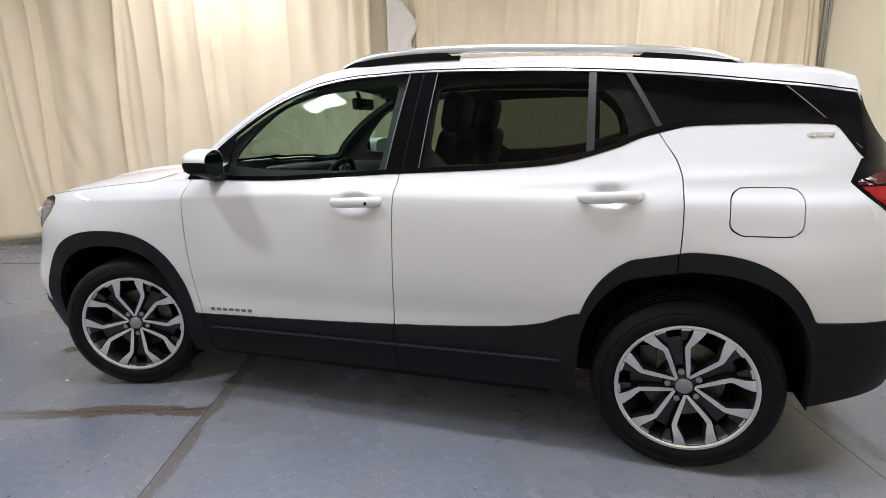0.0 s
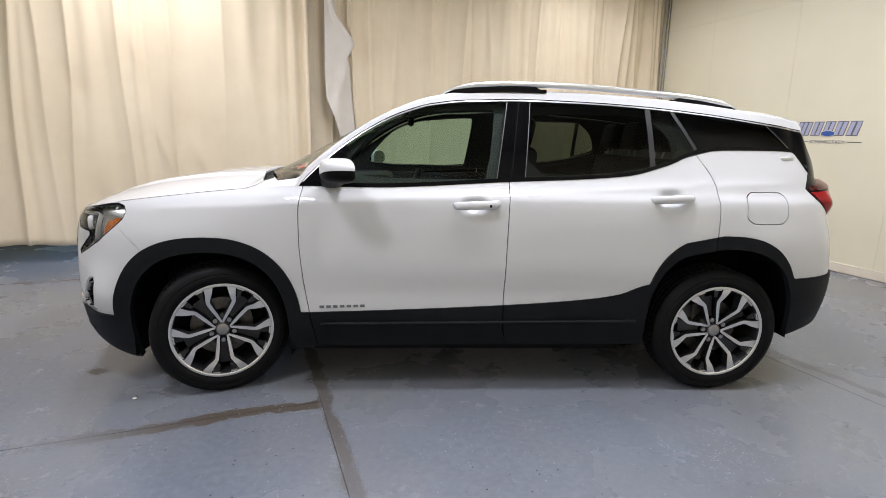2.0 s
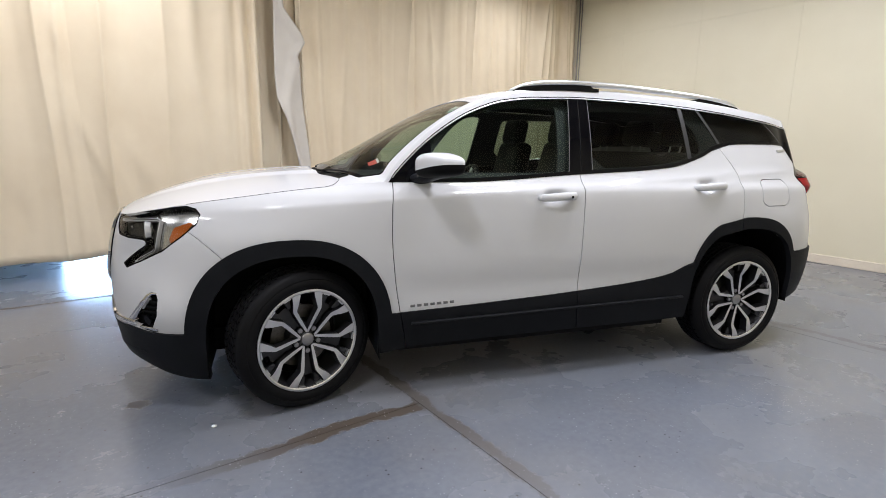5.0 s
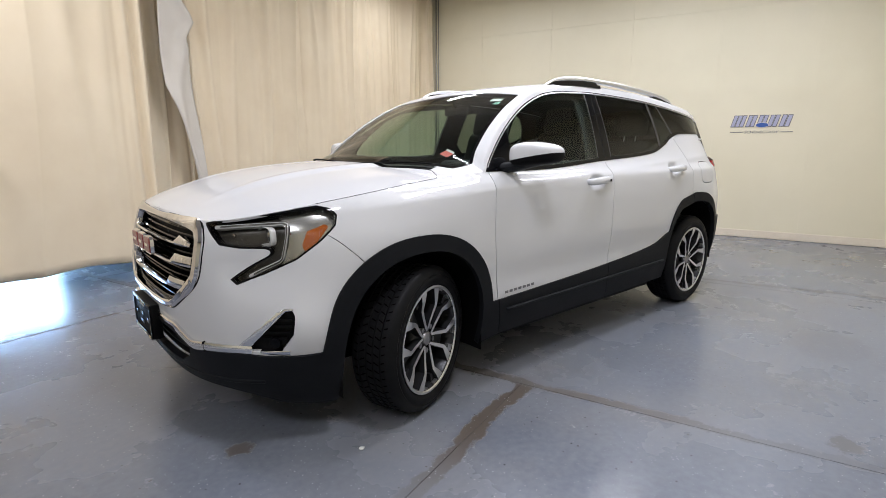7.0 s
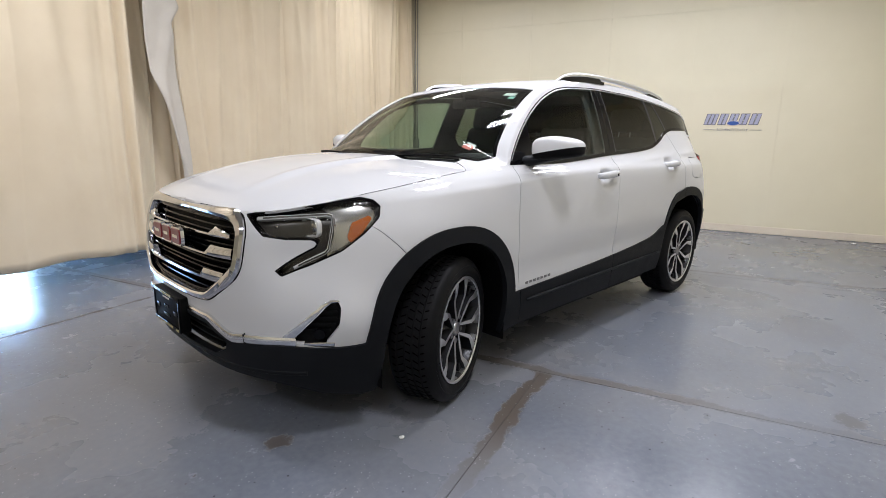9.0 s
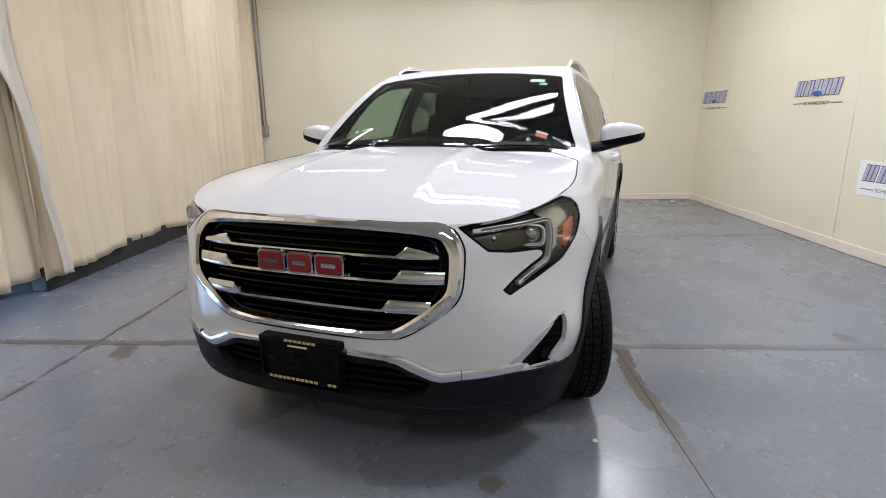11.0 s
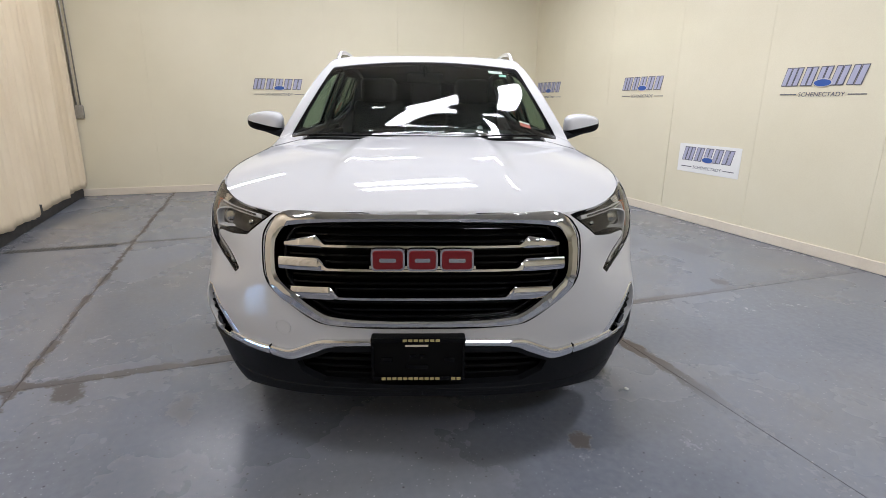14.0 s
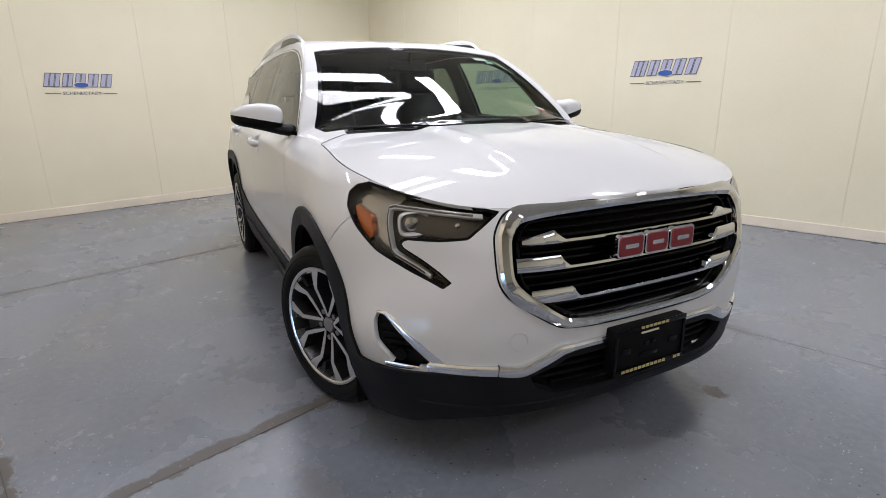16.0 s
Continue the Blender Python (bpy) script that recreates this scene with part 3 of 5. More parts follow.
# ---- the car: its form ----
# x runs back from the front axle, y to the car's right side, z up; half of the skin is made (y < 0) and mirrored.
AXLE, TYRE_R = 2.725, 0.352
XF = curve((0.14, -0.78), (0.22, -0.885), (0.30, -0.93), (0.45, -0.955), (0.58, -0.965), (0.70, -0.962), (0.82, -0.945), (0.92, -0.912), (1.0, -0.86), (1.1, -0.76), (1.4, -0.6))
XR = curve((0.2, 3.43), (0.35, 3.52), (0.6, 3.57), (0.82, 3.55), (0.98, 3.50), (1.12, 3.47), (1.20, 3.45), (1.36, 3.36))
WIDE = curve((0.12, 0.80), (0.26, 0.862), (0.4, 0.893), (0.55, 0.905), (0.75, 0.909), (0.9, 0.906), (1.0, 0.897), (1.065, 0.882), (1.12, 0.837), (1.25, 0.776), (1.40, 0.708))
ZTOP = curve((-0.95, 0.955), (-0.86, 0.958), (-0.65, 0.998), (-0.45, 1.034), (-0.2, 1.066), (0.0, 1.088), (0.2, 1.106), (0.42, 1.124), (0.8, 1.122), (1.5, 1.157), (2.17, 1.197),
             (2.42, 1.26), (2.57, 1.32), (2.72, 1.342), (3.0, 1.345), (3.17, 1.337), (3.192, 1.316), (3.255, 1.228), (3.285, 1.207), (3.31, 1.200), (3.45, 1.18), (3.7, 1.12))
ZLOW = curve((-0.97, 0.285), (-0.85, 0.277), (-0.75, 0.25), (-0.62, 0.195), (-0.5, 0.175), (-0.3, 0.2), (0.4, 0.235), (0.55, 0.258), (2.3, 0.272), (3.0, 0.30), (3.3, 0.36), (3.7, 0.42))
TUCK = curve((-0.9, 0.0), (-0.45, 0.042), (0.0, 0.055), (0.2, 0.050), (0.42, 0.0), (4, 0))
CUPS = [(1.352, 1.04), (2.405, 1.082)]  # hollows behind the door handles
XSF, XSR, NF, MF, NR = -0.15, 2.5, 2.8, 3.2, 4.4


def flare(x, z):
    """The swelling over the wheels."""
    low = 1 / (1 + np.exp((z - 0.92) / 0.03))
    swell = low * (0.026 * np.exp(-(((x + 0.28) / 0.30) ** 2)) + 0.018 * np.exp(-(((x - 3.0) / 0.25) ** 2)))
    # a sharp crease rises from the headlamp to the tail lamp
    d = z - 1.03 - 0.0505 * (x - 0.2)
    tent = np.where(d < 0, np.exp(np.minimum(d, 0) / 0.10), np.exp(-np.maximum(d, 0) / 0.035))
    return swell + 0.016 * tent * np.clip((x + 0.45) / 0.3, 0, 1) * np.clip((3.2 - x) / 0.3, 0, 1)


def half_width(x, z):
    """The car's half width at a length and a height."""
    f = np.clip((XSF - x) / (XSF - XF(z)), 0, 1)
    r = np.clip((x - XSR) / (XR(z) - XSR), 0, 1)
    y = WIDE(z) * (1 - f**NF) ** (1 / MF) * (1 - r**NR) ** (1 / NR)
    y = y - TUCK(x) * np.exp(-np.maximum(ZTOP(x) - z, 0) / 0.05) * (x < 0.42)
    y = y + flare(x, z)
    mid = np.clip(1 - ((x - 1.36) / 1.0) ** 6, 0, 1)
    cups = sum(np.exp(-np.abs((x - a) / 0.062) ** 3 - np.abs((z - b) / 0.036) ** 3) for a, b in CUPS)
    return y - 0.010 * mid * np.exp(-(((z - 0.56) / 0.09) ** 2)) - 0.034 * cups


def round_at(s, z):
    """The outline at a height: s 0..1 round the front, 1..2 along the side, 2..3 round the back."""
    s, z = np.asarray(s, float), np.asarray(z, float)
    a, c = np.clip(s, 0, 1) * math.pi / 2, np.clip(s - 2, 0, 1) * math.pi / 2
    xf = XSF - (XSF - XF(z)) * np.clip(np.cos(a), 0, 1) ** (2 / NF)
    xm = XSF + (XSR - XSF) * np.clip(s - 1, 0, 1)
    xr = XSR + (XR(z) - XSR) * np.sin(c) ** (2 / NR)
    x = np.where(s < 1, xf, np.where(s < 2, xm, xr))
    yf = WIDE(z) * np.sin(a) ** (2 / MF)
    # the corner is hollowed round the lamp's foot and swells round the fog pocket
    d = 0.045 * np.exp(-(((s - 0.69) / 0.12) ** 2) - ((z - 0.54) / 0.13) ** 2) - 0.045 * np.exp(-(((s - 0.50) / 0.16) ** 2) - ((z - 0.78) / 0.11) ** 2)
    d = d * np.clip((1 - s) / 0.15, 0, 1)
    gx = NF / (XSF - XF(z)) * np.clip(np.cos(a), 0, 1) ** (2 - 2 / NF)
    gy = MF / WIDE(z) * np.clip(np.sin(a), 0, 1) ** (2 - 2 / MF)
    far = np.hypot(gx, gy)
    xf, yf = xf - d * gx / far, yf + d * gy / far
    y0 = half_width(x, z)
    y = np.where(s < 1, yf - TUCK(x) * np.exp(-np.maximum(ZTOP(x) - z, 0) / 0.05) * np.clip(yf / 0.5, 0, 1) + flare(x, z), y0)
    y = np.where(s > 2, WIDE(z) * np.clip(np.cos(c), 0, 1) ** (2 / NR) + flare(x, z) * np.clip(np.cos(c), 0, 1), y)
    return x, y


def lower_skin():
    s = np.concatenate([np.linspace(0, 1, 120), np.linspace(1, 2, 190)[1:], np.linspace(2, 3, 60)[1:]])
    v = np.linspace(0, 1, 96)
    S, V = np.meshgrid(s, v, indexing="ij")
    Z = 0.3 + 0.7 * V
    for _ in range(30):
        X, Y = round_at(S, Z)
        top = 0.5 * Z[:, -1:] + 0.5 * ZTOP(X[:, -1:])
        Z = ZLOW(X[:, :1]) + (top - ZLOW(X[:, :1])) * V
    X, Y = round_at(S, Z)
    return Skin.sheet(np.stack([X, -Y, Z, S], -1))


CANT = curve((0.42, 1.13), (0.51, 1.243), (0.6, 1.323), (0.71, 1.405), (0.94, 1.54), (1.13, 1.605), (1.33, 1.635), (1.61, 1.647), (2.0, 1.638), (2.34, 1.619), (2.66, 1.588), (2.92, 1.554), (3.20, 1.516), (3.248, 1.506), (3.266, 1.43), (3.35, 1.29), (3.7, 1.13))
CROWN = curve((-0.93, 0.952), (-0.86, 0.988), (-0.75, 1.033), (-0.6, 1.074), (-0.42, 1.110), (-0.2, 1.137), (0.0, 1.150), (0.135, 1.157), (0.30, 1.245), (0.54, 1.371), (0.81, 1.506), (1.02, 1.601), (1.2, 1.640), (1.55, 1.668),
              (1.9, 1.67), (2.55, 1.642), (2.95, 1.606), (3.252, 1.566), (3.276, 1.46), (3.40, 1.31), (3.68, 1.13))


WS_POLY = np.polyfit((0.135, 0.30, 0.54, 0.81, 0.94, 1.02, 1.1), (1.148, 1.244, 1.371, 1.506, 1.566, 1.600, 1.625), 3)


def eased(base, poly, x0, x1):
    """A curve that follows a polynomial between x0 and x1 and runs into the base at both ends."""
    def f(x):
        x = np.asarray(x, float)
        w = np.clip((x - x0) / 0.06, 0, 1) * np.clip((x1 - x) / 0.10, 0, 1)
        w = w * w * (3 - 2 * w)
        return base(x) + (np.polyval(poly, x) - base(x)) * w
    return f


CROWN = eased(CROWN, WS_POLY, 0.105, 1.12)
CANT = eased(CANT, (0.20997, -1.06867, 1.90046, 0.52193), 0.42, 1.14)
BULGE = curve((-2, 2.5), (-0.06, 2.5), (0.13, 2.1), (0.95, 2.1), (1.3, 2.5), (4, 2.5))  # how boxy the top is across


def edge_of(x):
    z = ZTOP(x)
    return half_width(x, z), z


def cant_of(x):
    ye, ze = edge_of(x)
    zc = np.where(x < 0.42, ze, np.maximum(CANT(x), ze + 1e-4))
    return ye - 0.44 * (zc - ze), zc


def upper_skin():
    x0, x1 = float(XF(0.955)) + 0.001, 3.47
    x = np.concatenate([x0 + 0.08 * np.linspace(0, 1, 22) ** 2.5, np.linspace(x0 + 0.08, 1.2, 120)[1:], np.linspace(1.2, x1, 130)[1:]])
    k = np.concatenate([np.linspace(0, 1, 26), np.linspace(1, 2, 50)[1:]])
    X, K = np.meshgrid(x, k, indexing="ij")
    ye, ze = edge_of(X)
    yc, zc = cant_of(X)
    a, q = np.clip(K, 0, 1), np.clip(K - 1, 0, 1)
    p = BULGE(X)
    Y = np.where(K <= 1, ye + (yc - ye) * a + 0.012 * np.sin(a * math.pi) * (zc - ze) / 0.45, yc * (1 - q))
    top = np.maximum(CROWN(X), zc + 0.002)
    Z = np.where(K <= 1, ze + (zc - ze) * a, zc + (top - zc) * (1 - (1 - q) ** p))
    yy = np.abs(Y)
    ridge = 0.007 * np.exp(-(((yy - 0.30 + 0.05 * X) / 0.035) ** 2)) + 0.010 / (1 + np.exp((yy - 0.31 + 0.05 * X) / 0.016))
    Z = Z + ridge * np.clip((X + 0.80) / 0.25, 0, 1) * np.clip((0.24 - X) / 0.05, 0, 1)
    return Skin.sheet(np.stack([X, -Y, Z, K], -1))


def arch(x, z, cx, a, b, n=2.6):
    """Below nothing inside a wheel opening."""
    dz = np.maximum(z - 0.35, 0)
    r = ((np.abs(x - cx) / a) ** n + (dz / b) ** n) ** (1 / n)
    return (r - 1) * min(a, b)


CLAD_TOP = curve((-0.2, 0.44), (0.48, 0.457), (1.0, 0.475), (1.52, 0.50), (2.02, 0.54), (2.16, 0.565), (2.3, 0.62), (2.6, 0.66), (4, 0.66))
NOSE_CLAD = curve((0.0, 0.50), (0.34, 0.490), (0.41, 0.462), (0.49, 0.432), (0.56, 0.438), (0.71, 0.44), (0.80, 0.433), (0.9, 0.433))  # by y: foot of the white bumper


def clad_value(x, y, z):
    front = z - NOSE_CLAD(np.abs(y))
    side = z - CLAD_TOP(x)
    v = np.where(x < -0.3, front, side)
    v = np.minimum(v, arch(x, z, -0.050, 0.490, 0.512, 2.4))
    return np.minimum(v, arch(x, z, 2.725, 0.435, 0.545))


car = thing("car", "white compact sport utility car with dark plastic cladding, front wheels turned", "car")
skin = lower_skin()


def col(sk):
    return sk.rows[:, 0], sk.rows[:, 1], sk.rows[:, 2], sk.rows[:, 3]


x, y, z, s = col(skin)
_, skin = skin.cut(np.minimum(arch(x, z, -0.040, 0.408, 0.434, 2.4), arch(x, z, 2.725, 0.410, 0.474)))
x, y, z, s = col(skin)
clad, white = skin.cut(clad_value(x, y, z))

SW = 1.45  # metres to a unit of s round the front


def s_at(x, z):
    """s on the front for a length and a height."""
    q = min(max((XSF - x) / (XSF - float(XF(z))), 0.0), 1.0)
    return math.acos(q ** (NF / 2)) * 2 / math.pi


def s_of(y, z):
    """s on the front for a side distance (left above nothing)."""
    q = min(abs(y) / float(WIDE(z)), 1.0)
    return math.copysign(math.asin(q ** (MF / 2)) * 2 / math.pi, y)


LAMP = [(s_of(0.53, 0.953), 0.953), (s_of(0.60, 0.968), 0.968)] + [(s_at(a, b), b) for a, b in (
    (-0.78, 0.982), (-0.62, 1.006), (-0.50, 1.023), (-0.455, 1.012), (-0.435, 0.987), (-0.452, 0.942), (-0.52, 0.885), (-0.608, 0.818), (-0.71, 0.763), (-0.795, 0.720), (-0.812, 0.742),
    (-0.745, 0.80), (-0.69, 0.840), (-0.685, 0.854), (-0.70, 0.863), (-0.775, 0.864))] + [(s_of(0.635, 0.874), 0.874), (s_of(0.585, 0.912), 0.912)]
FOG = [(s_at(a, b), b) for a, b in ((-0.668, 0.628), (-0.645, 0.627), (-0.640, 0.60), (-0.650, 0.525), (-0.684, 0.449), (-0.775, 0.452), (-0.772, 0.480), (-0.735, 0.535), (-0.70, 0.585))]
INTAKE = [(-0.2, 0.485), (0.33, 0.475), (0.385, 0.448), (0.455, 0.425), (0.44, 0.385), (0.36, 0.345), (0.0, 0.335), (-0.2, 0.335)]


def softened(poly, times=2):
    """A closed outline with its corners cut round."""
    for _ in range(times):
        poly = [q for (ax, az), (bx, bz) in zip(poly, poly[1:] + poly[:1]) for q in ((0.75 * ax + 0.25 * bx, 0.75 * az + 0.25 * bz), (0.25 * ax + 0.75 * bx, 0.25 * az + 0.75 * bz))]
    return poly


GRILLE = [(0.30, 0.958), (0.47, 0.954), (0.515, 0.942), (0.546, 0.895), (0.554, 0.86), (0.556, 0.78), (0.548, 0.735), (0.520, 0.695), (0.43, 0.632), (0.37, 0.594), (0.33, 0.583), (0.2, 0.574)]
GRILLE = softened(GRILLE + [(-a, b) for a, b in GRILLE[::-1]], 1)


def scaled(poly):
    return [(a * SW, b) for a, b in poly]


x, y, z, s = col(white)
lamp_skin, white = white.cut(np.where(s < 1, inside(s * SW, z, scaled(LAMP)), 1.0))
x, y, z, s = col(white)
grille_skin, white = white.cut(np.where(x < -0.5, inside(-y, z, GRILLE), 1.0))
x, y, z, s = col(white)
fog_skin, white = white.cut(np.where(s < 1, inside(s * SW, z, scaled(FOG)), 1.0))
x, y, z, s = col(clad)
_, clad = clad.cut(np.where(s < 1, inside(s * SW, z, scaled(FOG)), 1.0))
x, y, z, s = col(clad)
intake_skin, clad = clad.cut(np.where(x < -0.5, inside(-y, z, INTAKE), 1.0))
TAIL = [(3.207, 1.142), (3.252, 1.222), (3.36, 1.215), (3.75, 1.20), (3.75, 0.98), (3.43, 0.965), (3.34, 1.03), (3.265, 1.088)]
x, y, z, s = col(white)
tail_skin, white = white.cut(inside(x, z, TAIL))

GAP = 0.0022
FUEL = [(cx + 0.046 * math.cos(radians(a)), cz + 0.046 * math.sin(radians(a))) for cx, cz, a0 in ((3.006, 1.080, 0), (2.864, 1.080, 90), (2.864, 1.007, 180), (3.006, 1.007, 270)) for a in range(a0, a0 + 91, 10)]
DOOR_F = curve((0.2, 0.52), (0.28, 0.512), (0.46, 0.48), (0.67, 0.452), (0.86, 0.44), (1.0, 0.442), (1.11, 0.455), (1.2, 0.465))  # x of the front door's front gap, by height
DOOR_B = curve((0.2, 1.545), (0.29, 1.54), (0.40, 1.522), (0.5, 1.522), (0.7, 1.527), (1.0, 1.533), (1.18, 1.542))
DOOR_R = curve((0.2, 2.5), (0.60, 2.57), (0.81, 2.662), (1.0, 2.668), (1.15, 2.662), (1.22, 2.64), (1.28, 2.60), (1.36, 2.55))
BUMPER = curve((0.3, -0.2), (0.72, -0.29), (0.78, -0.345), (0.88, -0.45), (0.96, -0.55), (1.1, -0.6))


def split(sk, at):
    """Two panels with a thin gap between them, at x = at(z)."""
    x, _, z, _ = col(sk)
    front, rest = sk.cut(x - at(z) + GAP)
    x, _, z, _ = col(rest)
    return front, rest.cut(x - at(z) - GAP)[1]


bumper_w, rest = split(white, BUMPER)
fender, rest = split(rest, DOOR_F)
door_f, rest = split(rest, DOOR_B)
door_r, quarter = split(rest, DOOR_R)
clad_front, rest = split(clad, DOOR_F)
sill_f, rest = split(rest, DOOR_B)
sill_r, clad_rear = split(rest, curve((0.2, 2.45), (0.60, 2.56), (0.81, 2.66), (1.4, 2.66)))
x, y, z, s = col(quarter)
fuel_value = inside(x, z, FUEL)
fuel, quarter_l = quarter.cut(fuel_value + GAP)
x, y, z, s = col(quarter_l)
_, quarter_l = quarter_l.cut(inside(x, z, FUEL) - GAP)


def sided(name, sk, material, label="", rim=0.012, push=0.0):
    made = []
    for one in (sk, sk.mirrored()):
        if push:
            one = one.pushed(push)
        made.append(part(name, one.rim(rim), material, car, label))
    return made


sided("fender", fender, PAINT)
sided("front_door", door_f, PAINT)
sided("rear_door", door_r, PAINT)
part("quarter_panel", quarter_l.rim(0.012), PAINT, car)
part("fuel_flap", fuel.rim(0.012), PAINT, car)
part("quarter_panel", quarter.mirrored().rim(0.012), PAINT, car)
part("front_bumper", bumper_w.both().rim(0.02), PAINT, car)
sided("fender_cladding", clad_front, CLAD, "dark grey grained plastic cladding", 0.03, 0.010)
sided("sill_cladding", sill_f, CLAD, "", 0.03, 0.010)
sided("sill_cladding", sill_r, CLAD, "", 0.03, 0.010)
sided("rear_cladding", clad_rear, CLAD, "", 0.03, 0.010)

# upper skin: hood, pillars, roof, glass
up = upper_skin()
x, y, z, k = col(up)
COWL = lambda y: 0.095 + 0.115 * (np.abs(y) / 0.67) ** 2
HOOD_SIDE = curve((-2, 1.2), (-0.20, 1.0), (-0.08, 0.87), (0.0, 0.845), (0.08, 0.822), (0.13, 0.800), (0.165, 0.772), (0.195, 0.72), (0.23, 0.62), (0.4, 0.5))
hood_v = np.maximum(np.maximum(x - COWL(y), (np.abs(y) - HOOD_SIDE(x)) * np.where(x > -0.20, 1, 0) - np.where(x > -0.20, 0, 1)), np.abs(y) - edge_of(x)[0] + 0.005)
hood, up = up.cut(hood_v)
x, y, z, k = col(up)
_, up = up.cut(np.maximum(x - COWL(y), np.abs(y) - HOOD_SIDE(x)) - 0.004)
x, y, z, k = col(up)
_, up = up.cut(x + 0.12)
part("hood", hood.both().rim(0.012), PAINT, car, "white hood with two raised folds")
x, y, z, k = col(up)
WS_LOW = lambda y: 0.135 + 0.150 * (np.abs(y) / 0.7) ** 2
cowl_v = np.maximum(x - WS_LOW(y), np.abs(y) - 0.66)
cowl, up = up.cut(cowl_v)
part("cowl", cowl.both().pushed(-0.012), DARK, car, "black plastic cowl under the windscreen")
x, y, z, k = col(up)
WS_TOP = lambda y: 1.000 - 0.05 * (np.abs(y) / 0.6) ** 2
yc, zc = cant_of(x)
ws_v = np.maximum(np.maximum(WS_LOW(y) - x, x - WS_TOP(y)), np.abs(y) - yc + 0.058 + 0.022 * np.clip((0.9 - x) / 0.5, 0, 1))
screen, up = up.cut(ws_v)
x, y, z, k = col(up)
back_glass, up = up.cut(3.256 - x)
x, y, z, k = col(up)
yc, zc = cant_of(x)
TRIM = 0.030 + 0.018 * np.clip((x - 0.9) / 0.5, 0, 1)
dlo, roof = up.cut(np.maximum(np.maximum(k - 1, z - zc + TRIM), np.maximum(0.43 - x, x - 3.262)))
dlo_whole = dlo
part("roof", roof.both().rim(0.01), PAINT, car, "white roof with raked pillars")

# windscreen with a black band round it
x, y, z, k = col(screen)
yc, zc = cant_of(x)
band_v = np.maximum(np.maximum(WS_LOW(y) + 0.035 - x, x - WS_TOP(y) + 0.045), np.abs(y) - yc + 0.080 + 0.022 * np.clip((0.9 - x) / 0.5, 0, 1))
clear, band = screen.cut(band_v)
part("windscreen", clear.both().pushed(-0.004), GLASS_CLEAR, car, "clear raked windscreen").visible_shadow = False
part("windscreen_border", band.both().pushed(-0.004), BLACK, car)
part("rear_glass", back_glass.both().pushed(-0.004), BLACK, car)

# side glass
x, y, z, k = col(dlo)
ye, ze = edge_of(x)
yc, zc = cant_of(x)
TRIM = 0.030 + 0.018 * np.clip((x - 0.9) / 0.5, 0, 1)
edge_v = np.minimum(z - ze - 0.020, zc - TRIM - 0.013 - z)
trim, dlo = dlo.cut(edge_v)
x, y, z, k = col(trim)
lower_trim, upper_trim = trim.cut(z - edge_of(x)[1] - 0.021)
sided("belt_trim", lower_trim, BLACK, "", 0.01, 0.003)
x, y, z, k = col(upper_trim)
yc, zc = cant_of(x)
TRIM = 0.030 + 0.018 * np.clip((x - 0.9) / 0.5, 0, 1)
bright, dull = upper_trim.cut(z - zc + TRIM + 0.006)
sided("window_trim", bright, SATIN, "satin metal window trim", 0.008, 0.003)
sided("window_seal", dull, BLACK, "", 0.01, 0.001)


BARM = mat("bar_grey", (0.020, 0.021, 0.023), 0.4)
TRIMG = varied(mat("pillar_trim", (0.06, 0.06, 0.058), 0.7), (0.022, 0.023, 0.022), (0.034, 0.035, 0.033), 12, (0.6, 0.8), fine=200)
# the lining inside the windows leaves smaller openings than the glass
WIN_F = [(0.655, 1.17), (0.66, 1.235), (0.76, 1.35), (0.867, 1.448), (1.0, 1.497), (1.10, 1.518), (1.30, 1.536), (1.465, 1.545), (1.475, 1.52), (1.43, 1.18), (1.41, 1.165)]
WIN_R = [(1.65, 1.19), (1.665, 1.50), (1.69, 1.525), (2.27, 1.527), (2.34, 1.51), (2.44, 1.42), (2.475, 1.31), (2.46, 1.28), (2.22, 1.225), (2.0, 1.20)]
liner = dlo_whole.pushed(-0.045)
for hole in (WIN_F, WIN_R):
    x, y, z, k = col(liner)
    liner = liner.cut(inside(x, z, softened(hole, 1)))[1]
sided("pillar_trim", liner, TRIMG, "dark cloth-covered lining round the windows", 0.015)


def lean(x, z, at, slope):
    return x - at - slope * (z - 1.15)


QUARTER_TOP = curve((2.40, 1.60), (2.576, 1.546), (2.70, 1.506), (2.838, 1.494), (3.05, 1.481), (3.3, 1.462))
rest = dlo
cuts = [(0.660, 0.10, "sail_panel", BLACK), (1.468, 0.16, "front_window", GLASS_CLEAR), (1.472, 0.16, "window_seal", GREYM), (1.545, 0.13, "door_pillar", BLACK), (1.550, 0.13, "window_seal", DARK), (1.621, 0.10, "door_pillar", BLACK), (1.625, 0.10, "window_seal", GREYM), (2.315, -0.02, "rear_window", GLASS_DARK), (2.345, -0.02, "window_bar", BARM),
        (2.678, -0.58, "small_window", GLASS_DARK), (2.70, -0.58, "window_bar", BARM), (3.372, -1.12, "quarter_window", GLASS_BLACK), (3.377, -1.12, "window_seal", GREYM), (9.0, 0.0, "rear_pillar", BLACK)]
for at, slope, name, material in cuts:
    x, y, z, k = col(rest)
    piece, rest = rest.cut(lean(x, z, at, slope))
    if name == "quarter_window":
        # a gloss panel fills the window's upper rear
        x, y, z, k = col(piece)
        piece, panel_sk = piece.cut(z - QUARTER_TOP(x))
        sided("quarter_trim", panel_sk, BLACK, "", 0.006, 0.002)
    for ob in sided(name, piece, material, "", 0.006, 0.0):
        if material in (GLASS_CLEAR, GLASS_DARK, GLASS_BLACK):
            ob.visible_shadow = False

